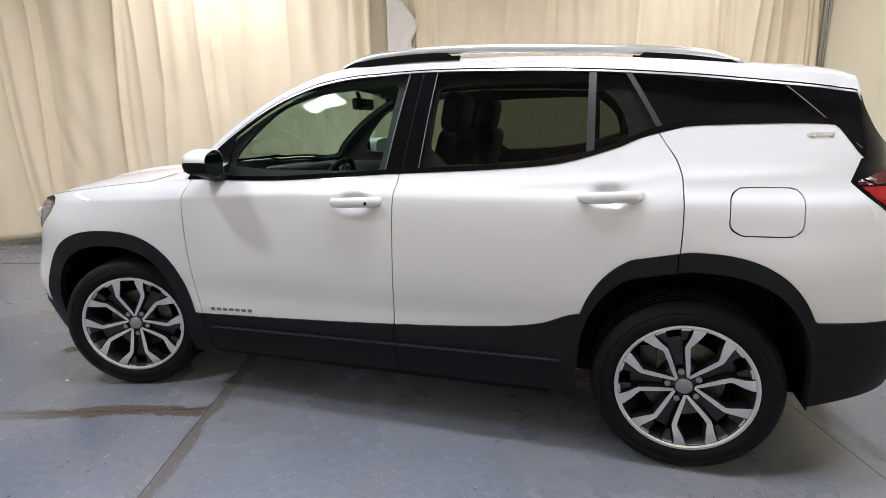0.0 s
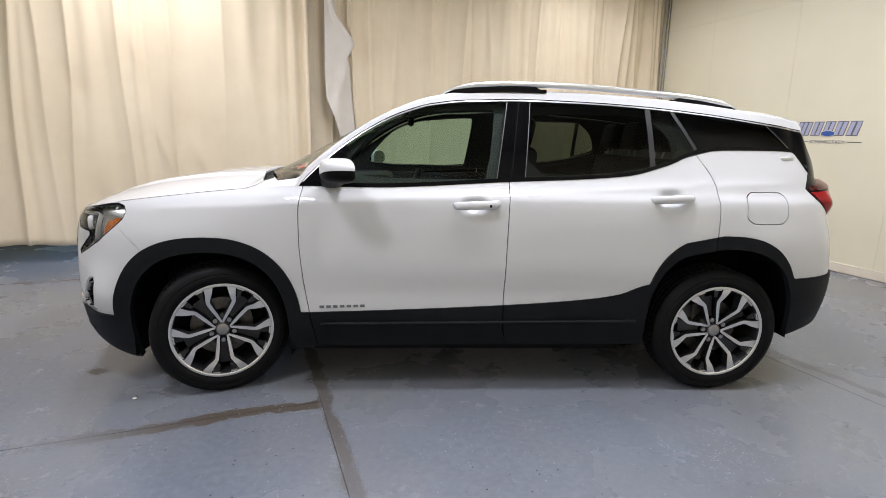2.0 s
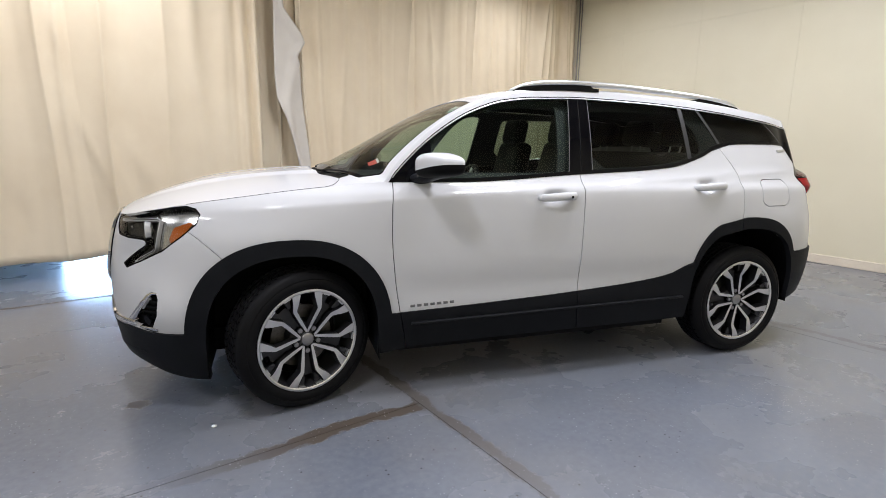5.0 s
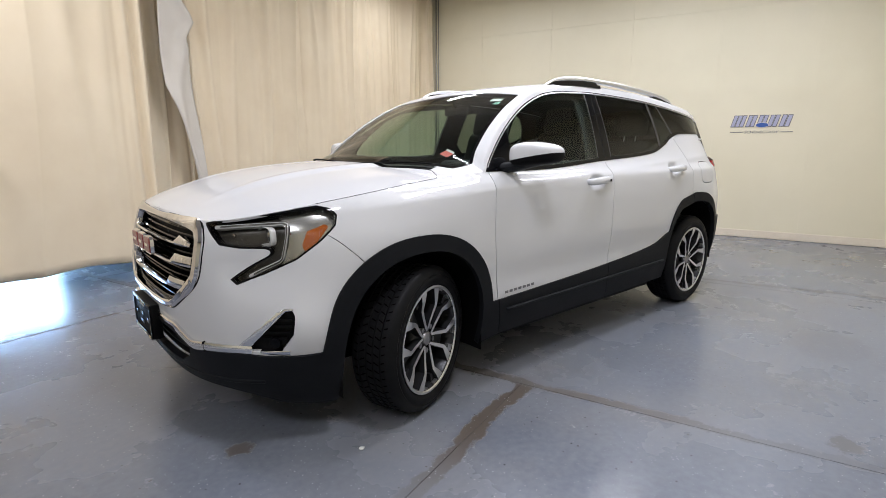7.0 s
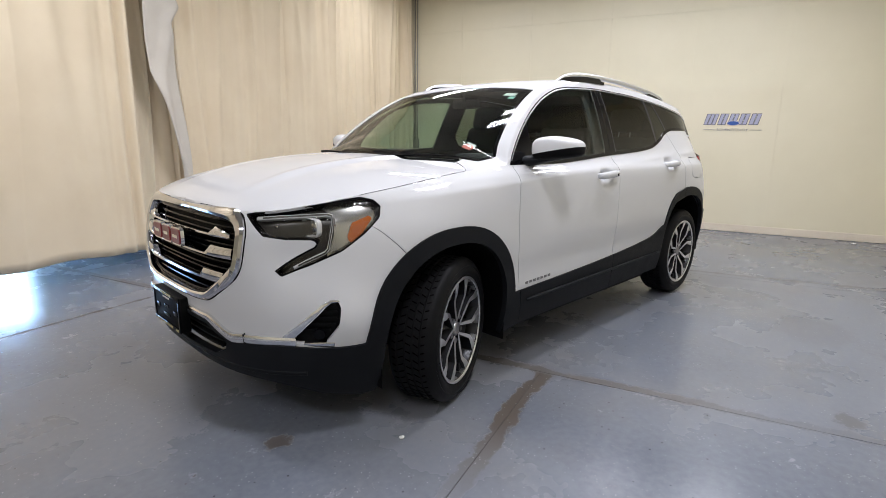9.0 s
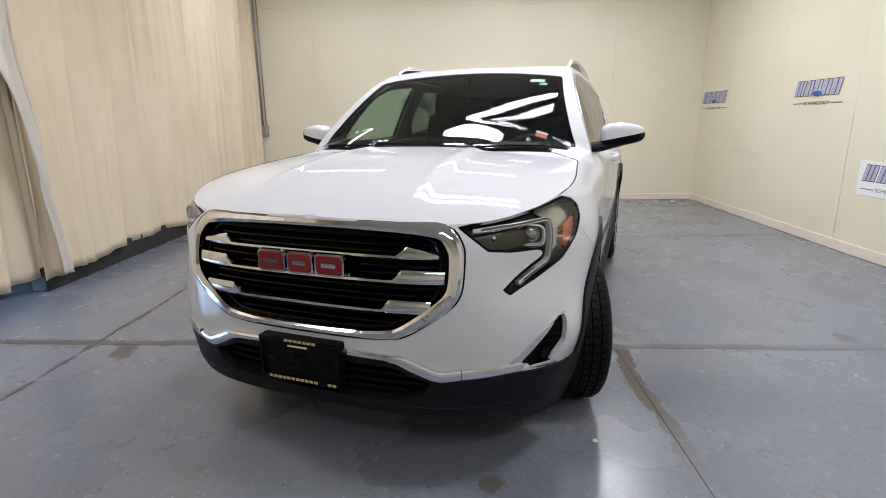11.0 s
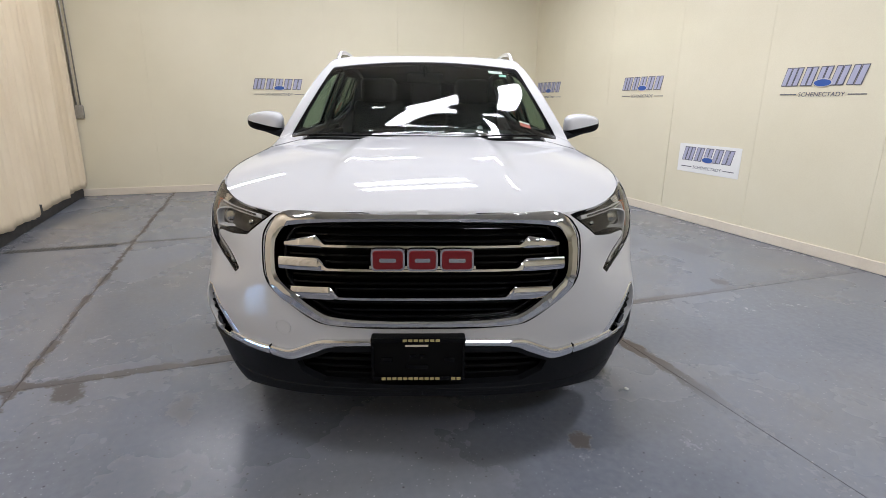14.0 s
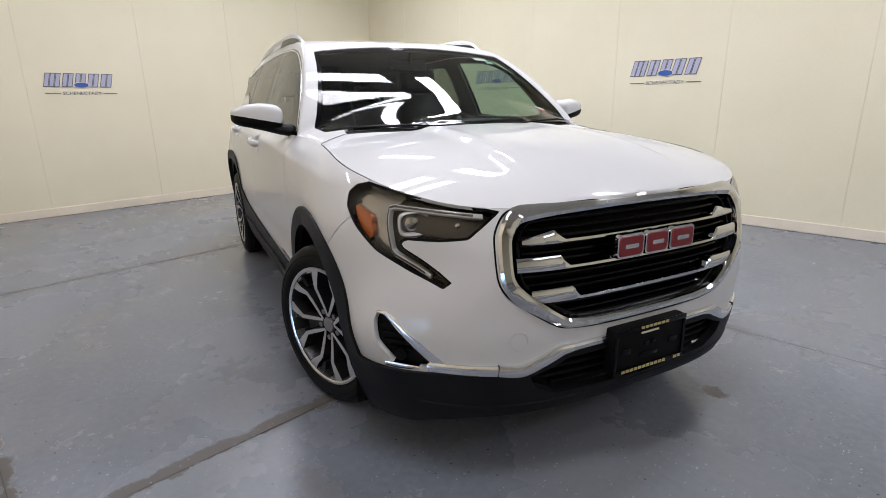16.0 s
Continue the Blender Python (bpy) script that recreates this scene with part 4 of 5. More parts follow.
# wheel wells and floor pan
bm = bmesh.new()
box(bm, 0.48, 2.2, -0.82, 0.82, 0.22, 0.30)
box(bm, -0.75, 3.3, -0.55, 0.55, 0.22, 0.34)
part("floor_pan", bm, DARK, car, smooth=False)
for cx, a, b, side in [(-0.04, 0.413, 0.439, -1), (2.725, 0.415, 0.479, -1), (-0.04, 0.413, 0.439, 1), (2.725, 0.415, 0.479, 1)]:
    th = np.linspace(0, math.pi, 40)
    xs = cx + a * np.sign(np.cos(th)) * np.abs(np.cos(th)) ** (2 / 2.6)
    zs = 0.35 + b * np.sin(th) ** (2 / 2.6)
    xs, zs = np.concatenate([[xs[0]], xs, [xs[-1]]]), np.concatenate([[0.2 if cx < 1 else 0.31], zs, [0.2 if cx < 1 else 0.31]])
    rows = np.array([[(px, side * py, pz) for py in (0.885, 0.7, 0.5)] for px, pz in zip(xs, zs)])
    part("wheel_liner", Skin.sheet(rows), DARK, car)
    part("wheel_liner", Skin(np.array([(px, side * 0.5, pz) for px, pz in zip(xs, zs)]), [tuple(range(len(xs)))]), DARK, car)



def top_z(px, py):
    """The height of the upper skin at a place."""
    yc, zc = (float(v) for v in cant_of(np.array(px, float)))
    q = min(max(1 - abs(py) / yc, 0.0), 1.0)
    p = float(BULGE(px))
    return zc + (max(float(CROWN(px)), zc + 0.002) - zc) * (1 - (1 - q) ** p)


# a dark strip between hood and fenders, standing in for the gap's shade
for side in (-1, 1):
    seam = []
    for px in np.linspace(-0.50, 0.24, 110):
        py = min(float(edge_of(np.array(px))[0]) - 0.0025, float(HOOD_SIDE(px)) + 0.002 if px > -0.20 else 9.0)
        if px < float(COWL(py)) + 0.01:
            seam.append((px, side * py, top_z(px, py) + 0.0012))
    part("hood_seal", tube(seam, 0.0014, 6, 0.6), DARK, car, "dark strip standing in for the shaded gap beside the hood")
# ---- the car: front end ----


def surf(s, z, out=0.0):
    """A point on the skin round the front at s (left side above nothing) and a height, moved out along the normal."""
    def at(a, b):
        px, py = round_at(abs(a), b)
        return np.array([float(px), -float(py) * (1 if a >= 0 else -1), float(b)])
    e = 0.004
    n = np.cross(at(s, z + e) - at(s, z - e), at(s + e, z) - at(s - e, z))
    n = n / np.linalg.norm(n)
    if n[0] > 0.2 or (abs(n[0]) <= 0.2 and n[1] * (-1 if s > 0 else 1) < 0):
        n = -n
    return at(s, z) + n * out


def bar(ss, lo, hi, o0, o1, crown=0.0, cap=True):
    """A bar that follows the front: from height lo(s) to hi(s), from depth o0 to o1."""
    rows = []
    for s in ss:
        a, b = float(lo(s)), float(hi(s))
        c = (b - a) * 0.18
        rows.append([surf(s, a, o0), surf(s, a, o1 - crown), surf(s, a + c, o1), surf(s, b - c, o1), surf(s, b, o1 - crown), surf(s, b, o0)])
    rows = np.array(rows)
    k, m, _ = rows.shape
    faces = [(i * m + j, (i + 1) * m + j, (i + 1) * m + (j + 1) % m, i * m + (j + 1) % m) for i in range(k - 1) for j in range(m)]
    if cap:
        faces += [tuple(range(m)), tuple((k - 1) * m + j for j in range(m))[::-1]]
    return Skin(rows.reshape(-1, 3), faces)


def band_along(path, width, o0, o1, closed=False, crown=0.004):
    """A raised band on the front along a path of (s, z); width across it."""
    n = len(path)
    rows = []
    for i, (s, z) in enumerate(path):
        p0, p1 = (path[(i - 1) % n], path[(i + 1) % n]) if closed else (path[max(i - 1, 0)], path[min(i + 1, n - 1)])
        t = np.array([(p1[0] - p0[0]) * SW, p1[1] - p0[1]])
        t = t / max(np.linalg.norm(t), 1e-9)
        w = width[i] if isinstance(width, (list, tuple)) else width
        off = lambda k: (s - t[1] * k * w / SW, z + t[0] * k * w)
        top = o1[i] if isinstance(o1, (list, tuple)) else o1
        rows.append([surf(*off(-0.5), o0), surf(*off(-0.5), top - crown), surf(*off(-0.25), top), surf(*off(0.25), top), surf(*off(0.5), top - crown), surf(*off(0.5), o0)])
    rows = np.array(rows)
    k, m, _ = rows.shape
    last = k if closed else k - 1
    faces = [(i * m + j, ((i + 1) % k) * m + j, ((i + 1) % k) * m + (j + 1) % m, i * m + (j + 1) % m) for i in range(last) for j in range(m)]
    if not closed:
        faces += [tuple(range(m)), tuple((k - 1) * m + j for j in range(m))[::-1]]
    return Skin(rows.reshape(-1, 3), faces)


# the hood's painted front edge over the grille
solid("hood_lip", bar([s_of(a, 0.965) for a in np.linspace(-0.02, 0.02, 5)], lambda s: 0.955, lambda s: 0.973, -0.03, 0.007), PAINT, car)

# grille: a bright surround, three bars with wedge ends, dark slats behind
part("grille_back", grille_skin.both().pushed(-0.075), DARK, car, "black honeycomb backing of the grille")
mid = [(0.969 * a, 0.768 + 0.955 * (b - 0.768)) for a, b in GRILLE]
widths = [0.023 + 0.030 * min(1, abs(a) / 0.5) ** 3 for a, b in mid]
solid("grille_surround", band_along([(s_of(a, b), b) for a, b in mid], widths, -0.05, 0.012, True, 0.008), CHROME, car, "polished chrome grille surround")
inner = [(0.885 * a, 0.768 + 0.86 * (b - 0.768)) for a, b in softened(GRILLE, 1)]
outer_rim = [(1.022 * a, 0.768 + 1.025 * (b - 0.768)) for a, b in softened(GRILLE, 1)]
solid("grille_seam", band_along([(s_of(a, b), b) for a, b in outer_rim], 0.007, -0.03, 0.003, True, 0.001), DARK, car, "dark seam round the grille")
solid("grille_inner_rim", band_along([(s_of(a, b), b) for a, b in inner], 0.012, -0.06, -0.022, True, 0.002), BLACK, car)


def half_span(z, shrink=0.9):
    """Half the grille's width at a height."""
    best = 0
    pts = GRILLE
    for (ax, az), (bx, bz) in zip(pts, pts[1:] + pts[:1]):
        if (az - z) * (bz - z) <= 0 and az != bz:
            best = max(best, abs(ax + (bx - ax) * (z - az) / (bz - az)))
    return best * shrink


GRILLE_BARS = [(0.850, 0.013, 0.482, 0.372, 0.338, 0.868, 0.891), (0.770, 0.013, 0.505, 0.362, 0.330, 0.814, 0.816), (0.668, 0.013, 0.462, 0.322, 0.292, 0.712, 0.715)]
for zc, th, outer, knee, start, z_out, z_knee in GRILLE_BARS:
    ys = np.linspace(-outer, outer, 141)
    low = lambda s, zc=zc, outer=outer, knee=knee: np.interp(abs(s), [0, s_of(start, zc), s_of(outer, zc)], [zc, zc + 0.001, zc + 0.002])
    high = lambda s, zc=zc, th=th, z_out=z_out, z_knee=z_knee, outer=outer, knee=knee, start=start: np.interp(
        abs(s), [0, s_of(start, zc), s_of(knee, zc), s_of(outer, zc)], [zc + th, zc + th, z_knee, z_out])
    solid("grille_bar", bar([s_of(a, zc) for a in ys], low, high, -0.05, 0.0, 0.004), CHROME, car, "chrome grille bar with wedge ends")
for i, zc in enumerate(np.linspace(0.60, 0.925, 14)):
    w = half_span(zc, 0.86)
    if w < 0.1:
        continue
    ys = np.linspace(-w, w, 31)
    solid("grille_slat", bar([s_of(a, zc) for a in ys], lambda s: zc - 0.003, lambda s: zc + 0.004, -0.07, -0.030 if i % 2 else -0.040), BLACK, car)

# the maker's mark, as three plain rounded blocks
RED = mat("badge_red", (0.17, 0.006, 0.010), 0.3, Coat_Weight=0.2)


def rounded(w, h, r, n=5):
    pts = []
    for cx, cz, a0 in ((w / 2 - r, h / 2 - r, 0), (-w / 2 + r, h / 2 - r, 90), (-w / 2 + r, -h / 2 + r, 180), (w / 2 - r, -h / 2 + r, 270)):
        pts += [(cx + r * math.cos(radians(a0 + 90 * k / n)), cz + r * math.sin(radians(a0 + 90 * k / n))) for k in range(n + 1)]
    return pts


def slab(outline, depth, place, taper=0.0):
    """A flat block with the given outline across y and z, its face towards the front (-x)."""
    n = len(outline)
    rows = [place(a, b, 0.0) for a, b in outline] + [place(a * (1 - taper), b * (1 - taper), depth) for a, b in outline]
    faces = [tuple(range(n)), tuple(range(n, 2 * n))[::-1]] + [(i, n + i, n + (i + 1) % n, (i + 1) % n) for i in range(n)]
    return Skin(np.array(rows), faces)


badge = solid("badge", bar([s_of(a, 0.82) for a in np.linspace(-0.182, 0.182, 15)], lambda s: 0.784, lambda s: 0.794, -0.02, 0.006), CHROME, car, "red and chrome badge of plain blocks")
for cy, w in ((-0.117, 0.118), (0.0, 0.108), (0.117, 0.118)):
    put = lambda a, b, o, cy=cy: (-0.962 - o, cy + a, 0.822 + b)
    solid("badge_rim", slab(rounded(w, 0.082, 0.018), 0.014, put, 0.03), CHROME, badge)
    put2 = lambda a, b, o, cy=cy: (-0.976 - o, cy + a, 0.822 + b)
    solid("badge_face", slab(rounded(w - 0.016, 0.066, 0.012), 0.004, put2, 0.05), RED, badge)
    put3 = lambda a, b, o, cy=cy: (-0.9802 - o, cy + a, 0.822 + b)
    solid("badge_slot", slab(rounded(w * 0.48, 0.014, 0.005), 0.0015, put3), CHROME, badge)

# lower intake with slats, and the bright strip over it
part("intake_back", intake_skin.both().pushed(-0.07), DARK, car)
# added dark box that stops light showing through behind the intake
solid("intake_duct", box(bmesh.new(), -0.835, -0.78, -0.56, 0.56, 0.30, 0.56, 0.01), DARK, car)
for zc, w in ((0.36, 0.36), (0.392, 0.43), (0.425, 0.40), (0.455, 0.35)):
    solid("intake_slat", bar([s_of(a, zc) for a in np.linspace(-w, w, 41)], lambda s: zc - 0.006, lambda s: zc + 0.007, -0.065, -0.022, 0.003), DARK, car)
for side in (1, -1):
    ys = [y for y in np.linspace(0.0, 0.735, 60)]
    path = [(side * s_of(a, float(NOSE_CLAD(a)) + 0.016), float(NOSE_CLAD(a)) + 0.016) for a in ys]
    wd = [0.024 + 0.014 * min(1, max(0, (a - 0.30) / 0.08)) for a in ys]
    solid("bumper_strip", band_along(path, wd, -0.02, [0.016 - 0.008 * min(1, max(0, (a - 0.5) / 0.2)) for a in ys], False, 0.005), STRIPM, car, "bright metal strip across the lower bumper")

# the rolled lower edge of the bumper and the joints in its bright strip
chin = [(s_of(a, 0.312), 0.312 + 0.006 * (abs(a) / 0.7) ** 2) for a in np.linspace(-0.74, 0.74, 81)]
solid("chin_lip", band_along(chin, 0.026, -0.02, 0.013, False, 0.006), CLAD, car)
for side in (1, -1):
    za = float(NOSE_CLAD(0.555)) + 0.016
    joint = [(side * s_of(0.555, b), b) for b in np.linspace(za - 0.022, za + 0.022, 5)]
    solid("strip_joint", band_along(joint, 0.003, -0.02, 0.0145, False, 0.0005), DARK, car)

# fog lamp pockets with louvres and bright edges
for side in (1, -1):
    sk = fog_skin if side > 0 else fog_skin.mirrored()
    part("fog_pocket", sk.pushed(-0.024), DARK, car, "black pocket with louvres")
    for zc, x0, x1 in ((0.502, -0.745, -0.676), (0.529, -0.730, -0.664), (0.556, -0.712, -0.658), (0.583, -0.694, -0.655)):
        solid("fog_louvre", bar([side * s_at(v, zc) for v in np.linspace(x0, x1, 8)], lambda s: zc - 0.003, lambda s: zc + 0.006, -0.024, -0.012), DARK, car)
    solid("fog_trim", band_along([(side * s_at(a, b), b) for a, b in ((-0.642, 0.628), (-0.668, 0.627), (-0.692, 0.609), (-0.722, 0.572), (-0.755, 0.525), (-0.783, 0.485), (-0.800, 0.460))], [0.006, 0.012, 0.019, 0.026, 0.033, 0.038, 0.040], -0.04, 0.002, False, 0.002), STRIPM, car, "satin edge of the fog pocket")
    solid("fog_foot", band_along([(side * s_at(a, b), b) for a, b in ((-0.745, 0.450), (-0.715, 0.447), (-0.68, 0.446), (-0.655, 0.446))], [0.008, 0.018, 0.022, 0.018], -0.045, 0.004, False, 0.003), CHROME, car, "chrome foot of the fog pocket")
    p = surf(side * s_at(-0.705, 0.49), 0.49, -0.024)
    q = surf(side * s_at(-0.705, 0.49), 0.49, -0.002)
    solid("fog_lamp", cyl(bmesh.new(), p, q, 0.022, 20), BLACK, car)

# headlamps
LED = mat("led_strip", (0.50, 0.50, 0.49), 0.25)
SMOKE = mat("lamp_housing", (0.060, 0.055, 0.047), 0.28, 0.45)
SILVER = mat("lamp_silver", (0.50, 0.495, 0.475), 0.20, 0.9)
for side in (1, -1):
    base = lamp_skin if side > 0 else lamp_skin.mirrored()
    housing = part("headlamp", base.pushed(-0.045), SMOKE, car, "swept headlamp with smoked housing and amber marker")
    x, y, z, s = col(base)
    edge, lens = base.cut(inside(s * SW, z, scaled(LAMP)) + 0.008)[::-1]
    part("lamp_edge", edge.pushed(-0.002).rim(0.04), BLACK, housing)
    field = [(s_at(a, b), b) for a, b in ((-0.66, 1.04), (-0.40, 1.04), (-0.40, 0.96), (-0.56, 0.80), (-0.665, 0.79), (-0.652, 0.82), (-0.634, 0.87), (-0.614, 0.955), (-0.63, 0.975))]
    x, y, z, s = col(base)
    bright = base.cut(inside(s * SW, z, scaled(field)))[0]
    x, y, z, s = col(bright)
    amber_poly = [(s_at(a, b), b) for a, b in ((-0.562, 0.930), (-0.487, 0.957), (-0.478, 0.945), (-0.53, 0.885), (-0.580, 0.848), (-0.586, 0.875))]
    amber, bright = bright.cut(inside(s * SW, z, scaled(amber_poly)))
    part("reflector", bright.pushed(-0.032), SILVER, housing, "silver reflector")
    part("marker", amber.pushed(-0.018).rim(0.02), AMBER, housing, "amber side marker")
    # the light guide: along the top, down the corner and out along the tail, with a grey core
    corners = [(-0.828, 0.943), (-0.773, 0.953), (-0.70, 0.960), (-0.638, 0.964), (-0.624, 0.958), (-0.630, 0.930), (-0.643, 0.875), (-0.654, 0.824), (-0.664, 0.811), (-0.716, 0.781), (-0.772, 0.745)]
    guide = []
    for (a0, b0), (a1, b1) in zip(corners, corners[1:]):
        guide += [(side * s_at(a0 + (a1 - a0) * q, b0 + (b1 - b0) * q), b0 + (b1 - b0) * q) for q in (0.0, 0.25, 0.5, 0.75)]
    solid("light_guide", band_along(guide, 0.0135, -0.034, -0.010, False, 0.002), LED, housing, "pale light guide")
    solid("guide_core", band_along(guide[1:-1], 0.0065, -0.012, -0.0092, False, 0.0005), SMOKE, housing)
    c0, c1 = surf(side * s_at(-0.695, 0.916), 0.916, -0.040), surf(side * s_at(-0.695, 0.916), 0.916, -0.018)
    d = (c1 - c0) / np.linalg.norm(c1 - c0)
    aim = Vector((-1, -0.12 * side, 0.0)).normalized()
    centre = Vector(c0) + Vector((0.005, 0, 0))
    turned = Matrix.Translation(centre) @ aim.to_track_quat("Z", "Y").to_matrix().to_4x4()
    soft_sq = lambda v: math.copysign(abs(v) ** 0.6, v)
    prof = [(0.040, 0.0), (0.043, 0.022), (0.039, 0.026), (0.034, 0.018), (0.031, 0.006)]
    a = np.linspace(0, 2 * math.pi, 37)[:-1]
    rows = np.array([[list(turned @ Vector((1.18 * r * soft_sq(math.cos(t)), 0.92 * r * soft_sq(math.sin(t)), h))) for t in a] for r, h in prof])
    k, m, _ = rows.shape
    solid("projector_ring", Skin(rows.reshape(-1, 3), [(i * m + j, (i + 1) * m + j, (i + 1) * m + (j + 1) % m, i * m + (j + 1) % m) for i in range(k - 1) for j in range(m)]), LED, housing)
    bm = bmesh.new()
    bmesh.ops.create_uvsphere(bm, u_segments=20, v_segments=10, radius=0.030, matrix=turned @ Matrix.Diagonal((1, 1, 0.45, 1)))
    part("projector_lens", bm, SILVER, housing)
    bm = bmesh.new()
    near = Matrix.Translation(surf(side * s_at(-0.800, 0.918), 0.918, -0.040)) @ aim.to_track_quat("Z", "Y").to_matrix().to_4x4()
    bmesh.ops.create_uvsphere(bm, u_segments=20, v_segments=10, radius=0.010, matrix=near @ Matrix.Diagonal((1, 1, 0.5, 1)))
    part("projector_lens", bm, SILVER, housing)
    lens_ob = part("lens", lens.pushed(-0.004), GLASS_LAMP, housing, "clear lens")
    lens_ob.visible_shadow = False

# tail lamps
SMOKED = mat("smoked_lamp", (0.045, 0.002, 0.003), 0.12, Specular_IOR_Level=0.3, Coat_Weight=0.3, Coat_Roughness=0.03)


def proud_lens(sk):
    fx, fy, fz, fs = col(sk)
    deep = np.clip(-np.maximum(inside(fx, fz, TAIL) + 0.014, fz - 1.165 - 0.3 * (fx - 3.3)) / 0.030, 0, 1) ** 0.7
    deep = deep * np.clip((np.abs(fy) - 0.36) / 0.16, 0, 1)
    sk = sk.pushed(0.001)
    sk.rows[:, 0] += deep * (0.020 + 0.030 * np.clip((fz - 1.0) / 0.18, 0, 1))
    sk.rows[:, 1] += np.sign(fy) * deep * 0.022
    return sk


for sk in (tail_skin, tail_skin.mirrored()):
    x, y, z, s = col(sk)
    rim_v = np.maximum(inside(x, z, TAIL) + 0.014, z - 1.165 - 0.3 * (x - 3.3))
    face, frame_sk = sk.cut(rim_v)
    # a smoked facet at the upper front, red below and behind; all stand proud of the corner
    fx, fy, fz, fs = col(face)
    smoked, face = face.cut(np.maximum(fx - 3.345 - 0.25 * (fz - 1.13), 1.128 + 0.12 * (fx - 3.2) - fz))
    fx, fy, fz, fs = col(face)
    divider, face = face.cut(np.maximum(fx - 3.353 - 0.25 * (fz - 1.13), 1.120 + 0.12 * (fx - 3.2) - fz))
    tail = part("tail_lamp", proud_lens(face).rim(0.02), REDLAMP, car, "red wraparound tail lamp")
    part("tail_lamp_facet", proud_lens(smoked).rim(0.02), SMOKED, tail, "smoked dark red facet")
    part("tail_lamp_divider", proud_lens(divider).rim(0.02), BLACK, tail)
    part("tail_lamp_rim", frame_sk.rim(0.02), BLACK, tail)

# towing cap on the front bumper
cap = [surf(s_of(-0.50 + 0.028 * math.cos(a), 0.565), 0.555 + 0.028 * math.sin(a), 0.0008) for a in np.linspace(0, 2 * math.pi, 33)]
part("towing_cap", tube(cap, 0.0008, 6), PAINT, car)

# number plate holder with frame; its writing is left as plain bars
plate = solid("plate_holder", box(bmesh.new(), -1.000, -0.955, -0.150, 0.180, 0.385, 0.548, 0.006), DARK, car, "black empty number plate holder")
GOLD = mat("frame_lettering", (0.55, 0.45, 0.2), 0.4, 0.4)
for y0, y1, z0, z1 in ((-0.150, 0.180, 0.385, 0.402), (-0.150, 0.180, 0.531, 0.548), (-0.150, -0.138, 0.402, 0.531), (0.168, 0.180, 0.402, 0.531)):
    solid("plate_frame", box(bmesh.new(), -1.006, -0.9995, y0, y1, z0, z1, 0.002), BLACK, plate)
for y0, y1, z0, z1 in ((-0.06, 0.09, 0.5355, 0.5445), (-0.06, 0.155, 0.3885, 0.3985), (-0.135, -0.095, 0.3885, 0.3985)):
    n = int((y1 - y0) / 0.019)
    for i in range(n):
        solid("frame_mark", box(bmesh.new(), -1.0075, -1.0055, y0 + i * 0.019, y0 + i * 0.019 + 0.0145, z0, z1), GOLD, plate)
solid("plate_slot", box(bmesh.new(), -1.003, -0.999, -0.02, 0.06, 0.515, 0.521), TRIMM, plate)
for y0, y1, z0, z1 in ((-0.01, 0.012, 0.47, 0.485), (0.022, 0.044, 0.47, 0.485), (-0.115, -0.075, 0.455, 0.475), (0.105, 0.145, 0.455, 0.475), (-0.02, 0.06, 0.43, 0.445)):
    solid("plate_rib", box(bmesh.new(), -1.004, -0.999, y0, y1, z0, z1, 0.0015), BLACK, plate)

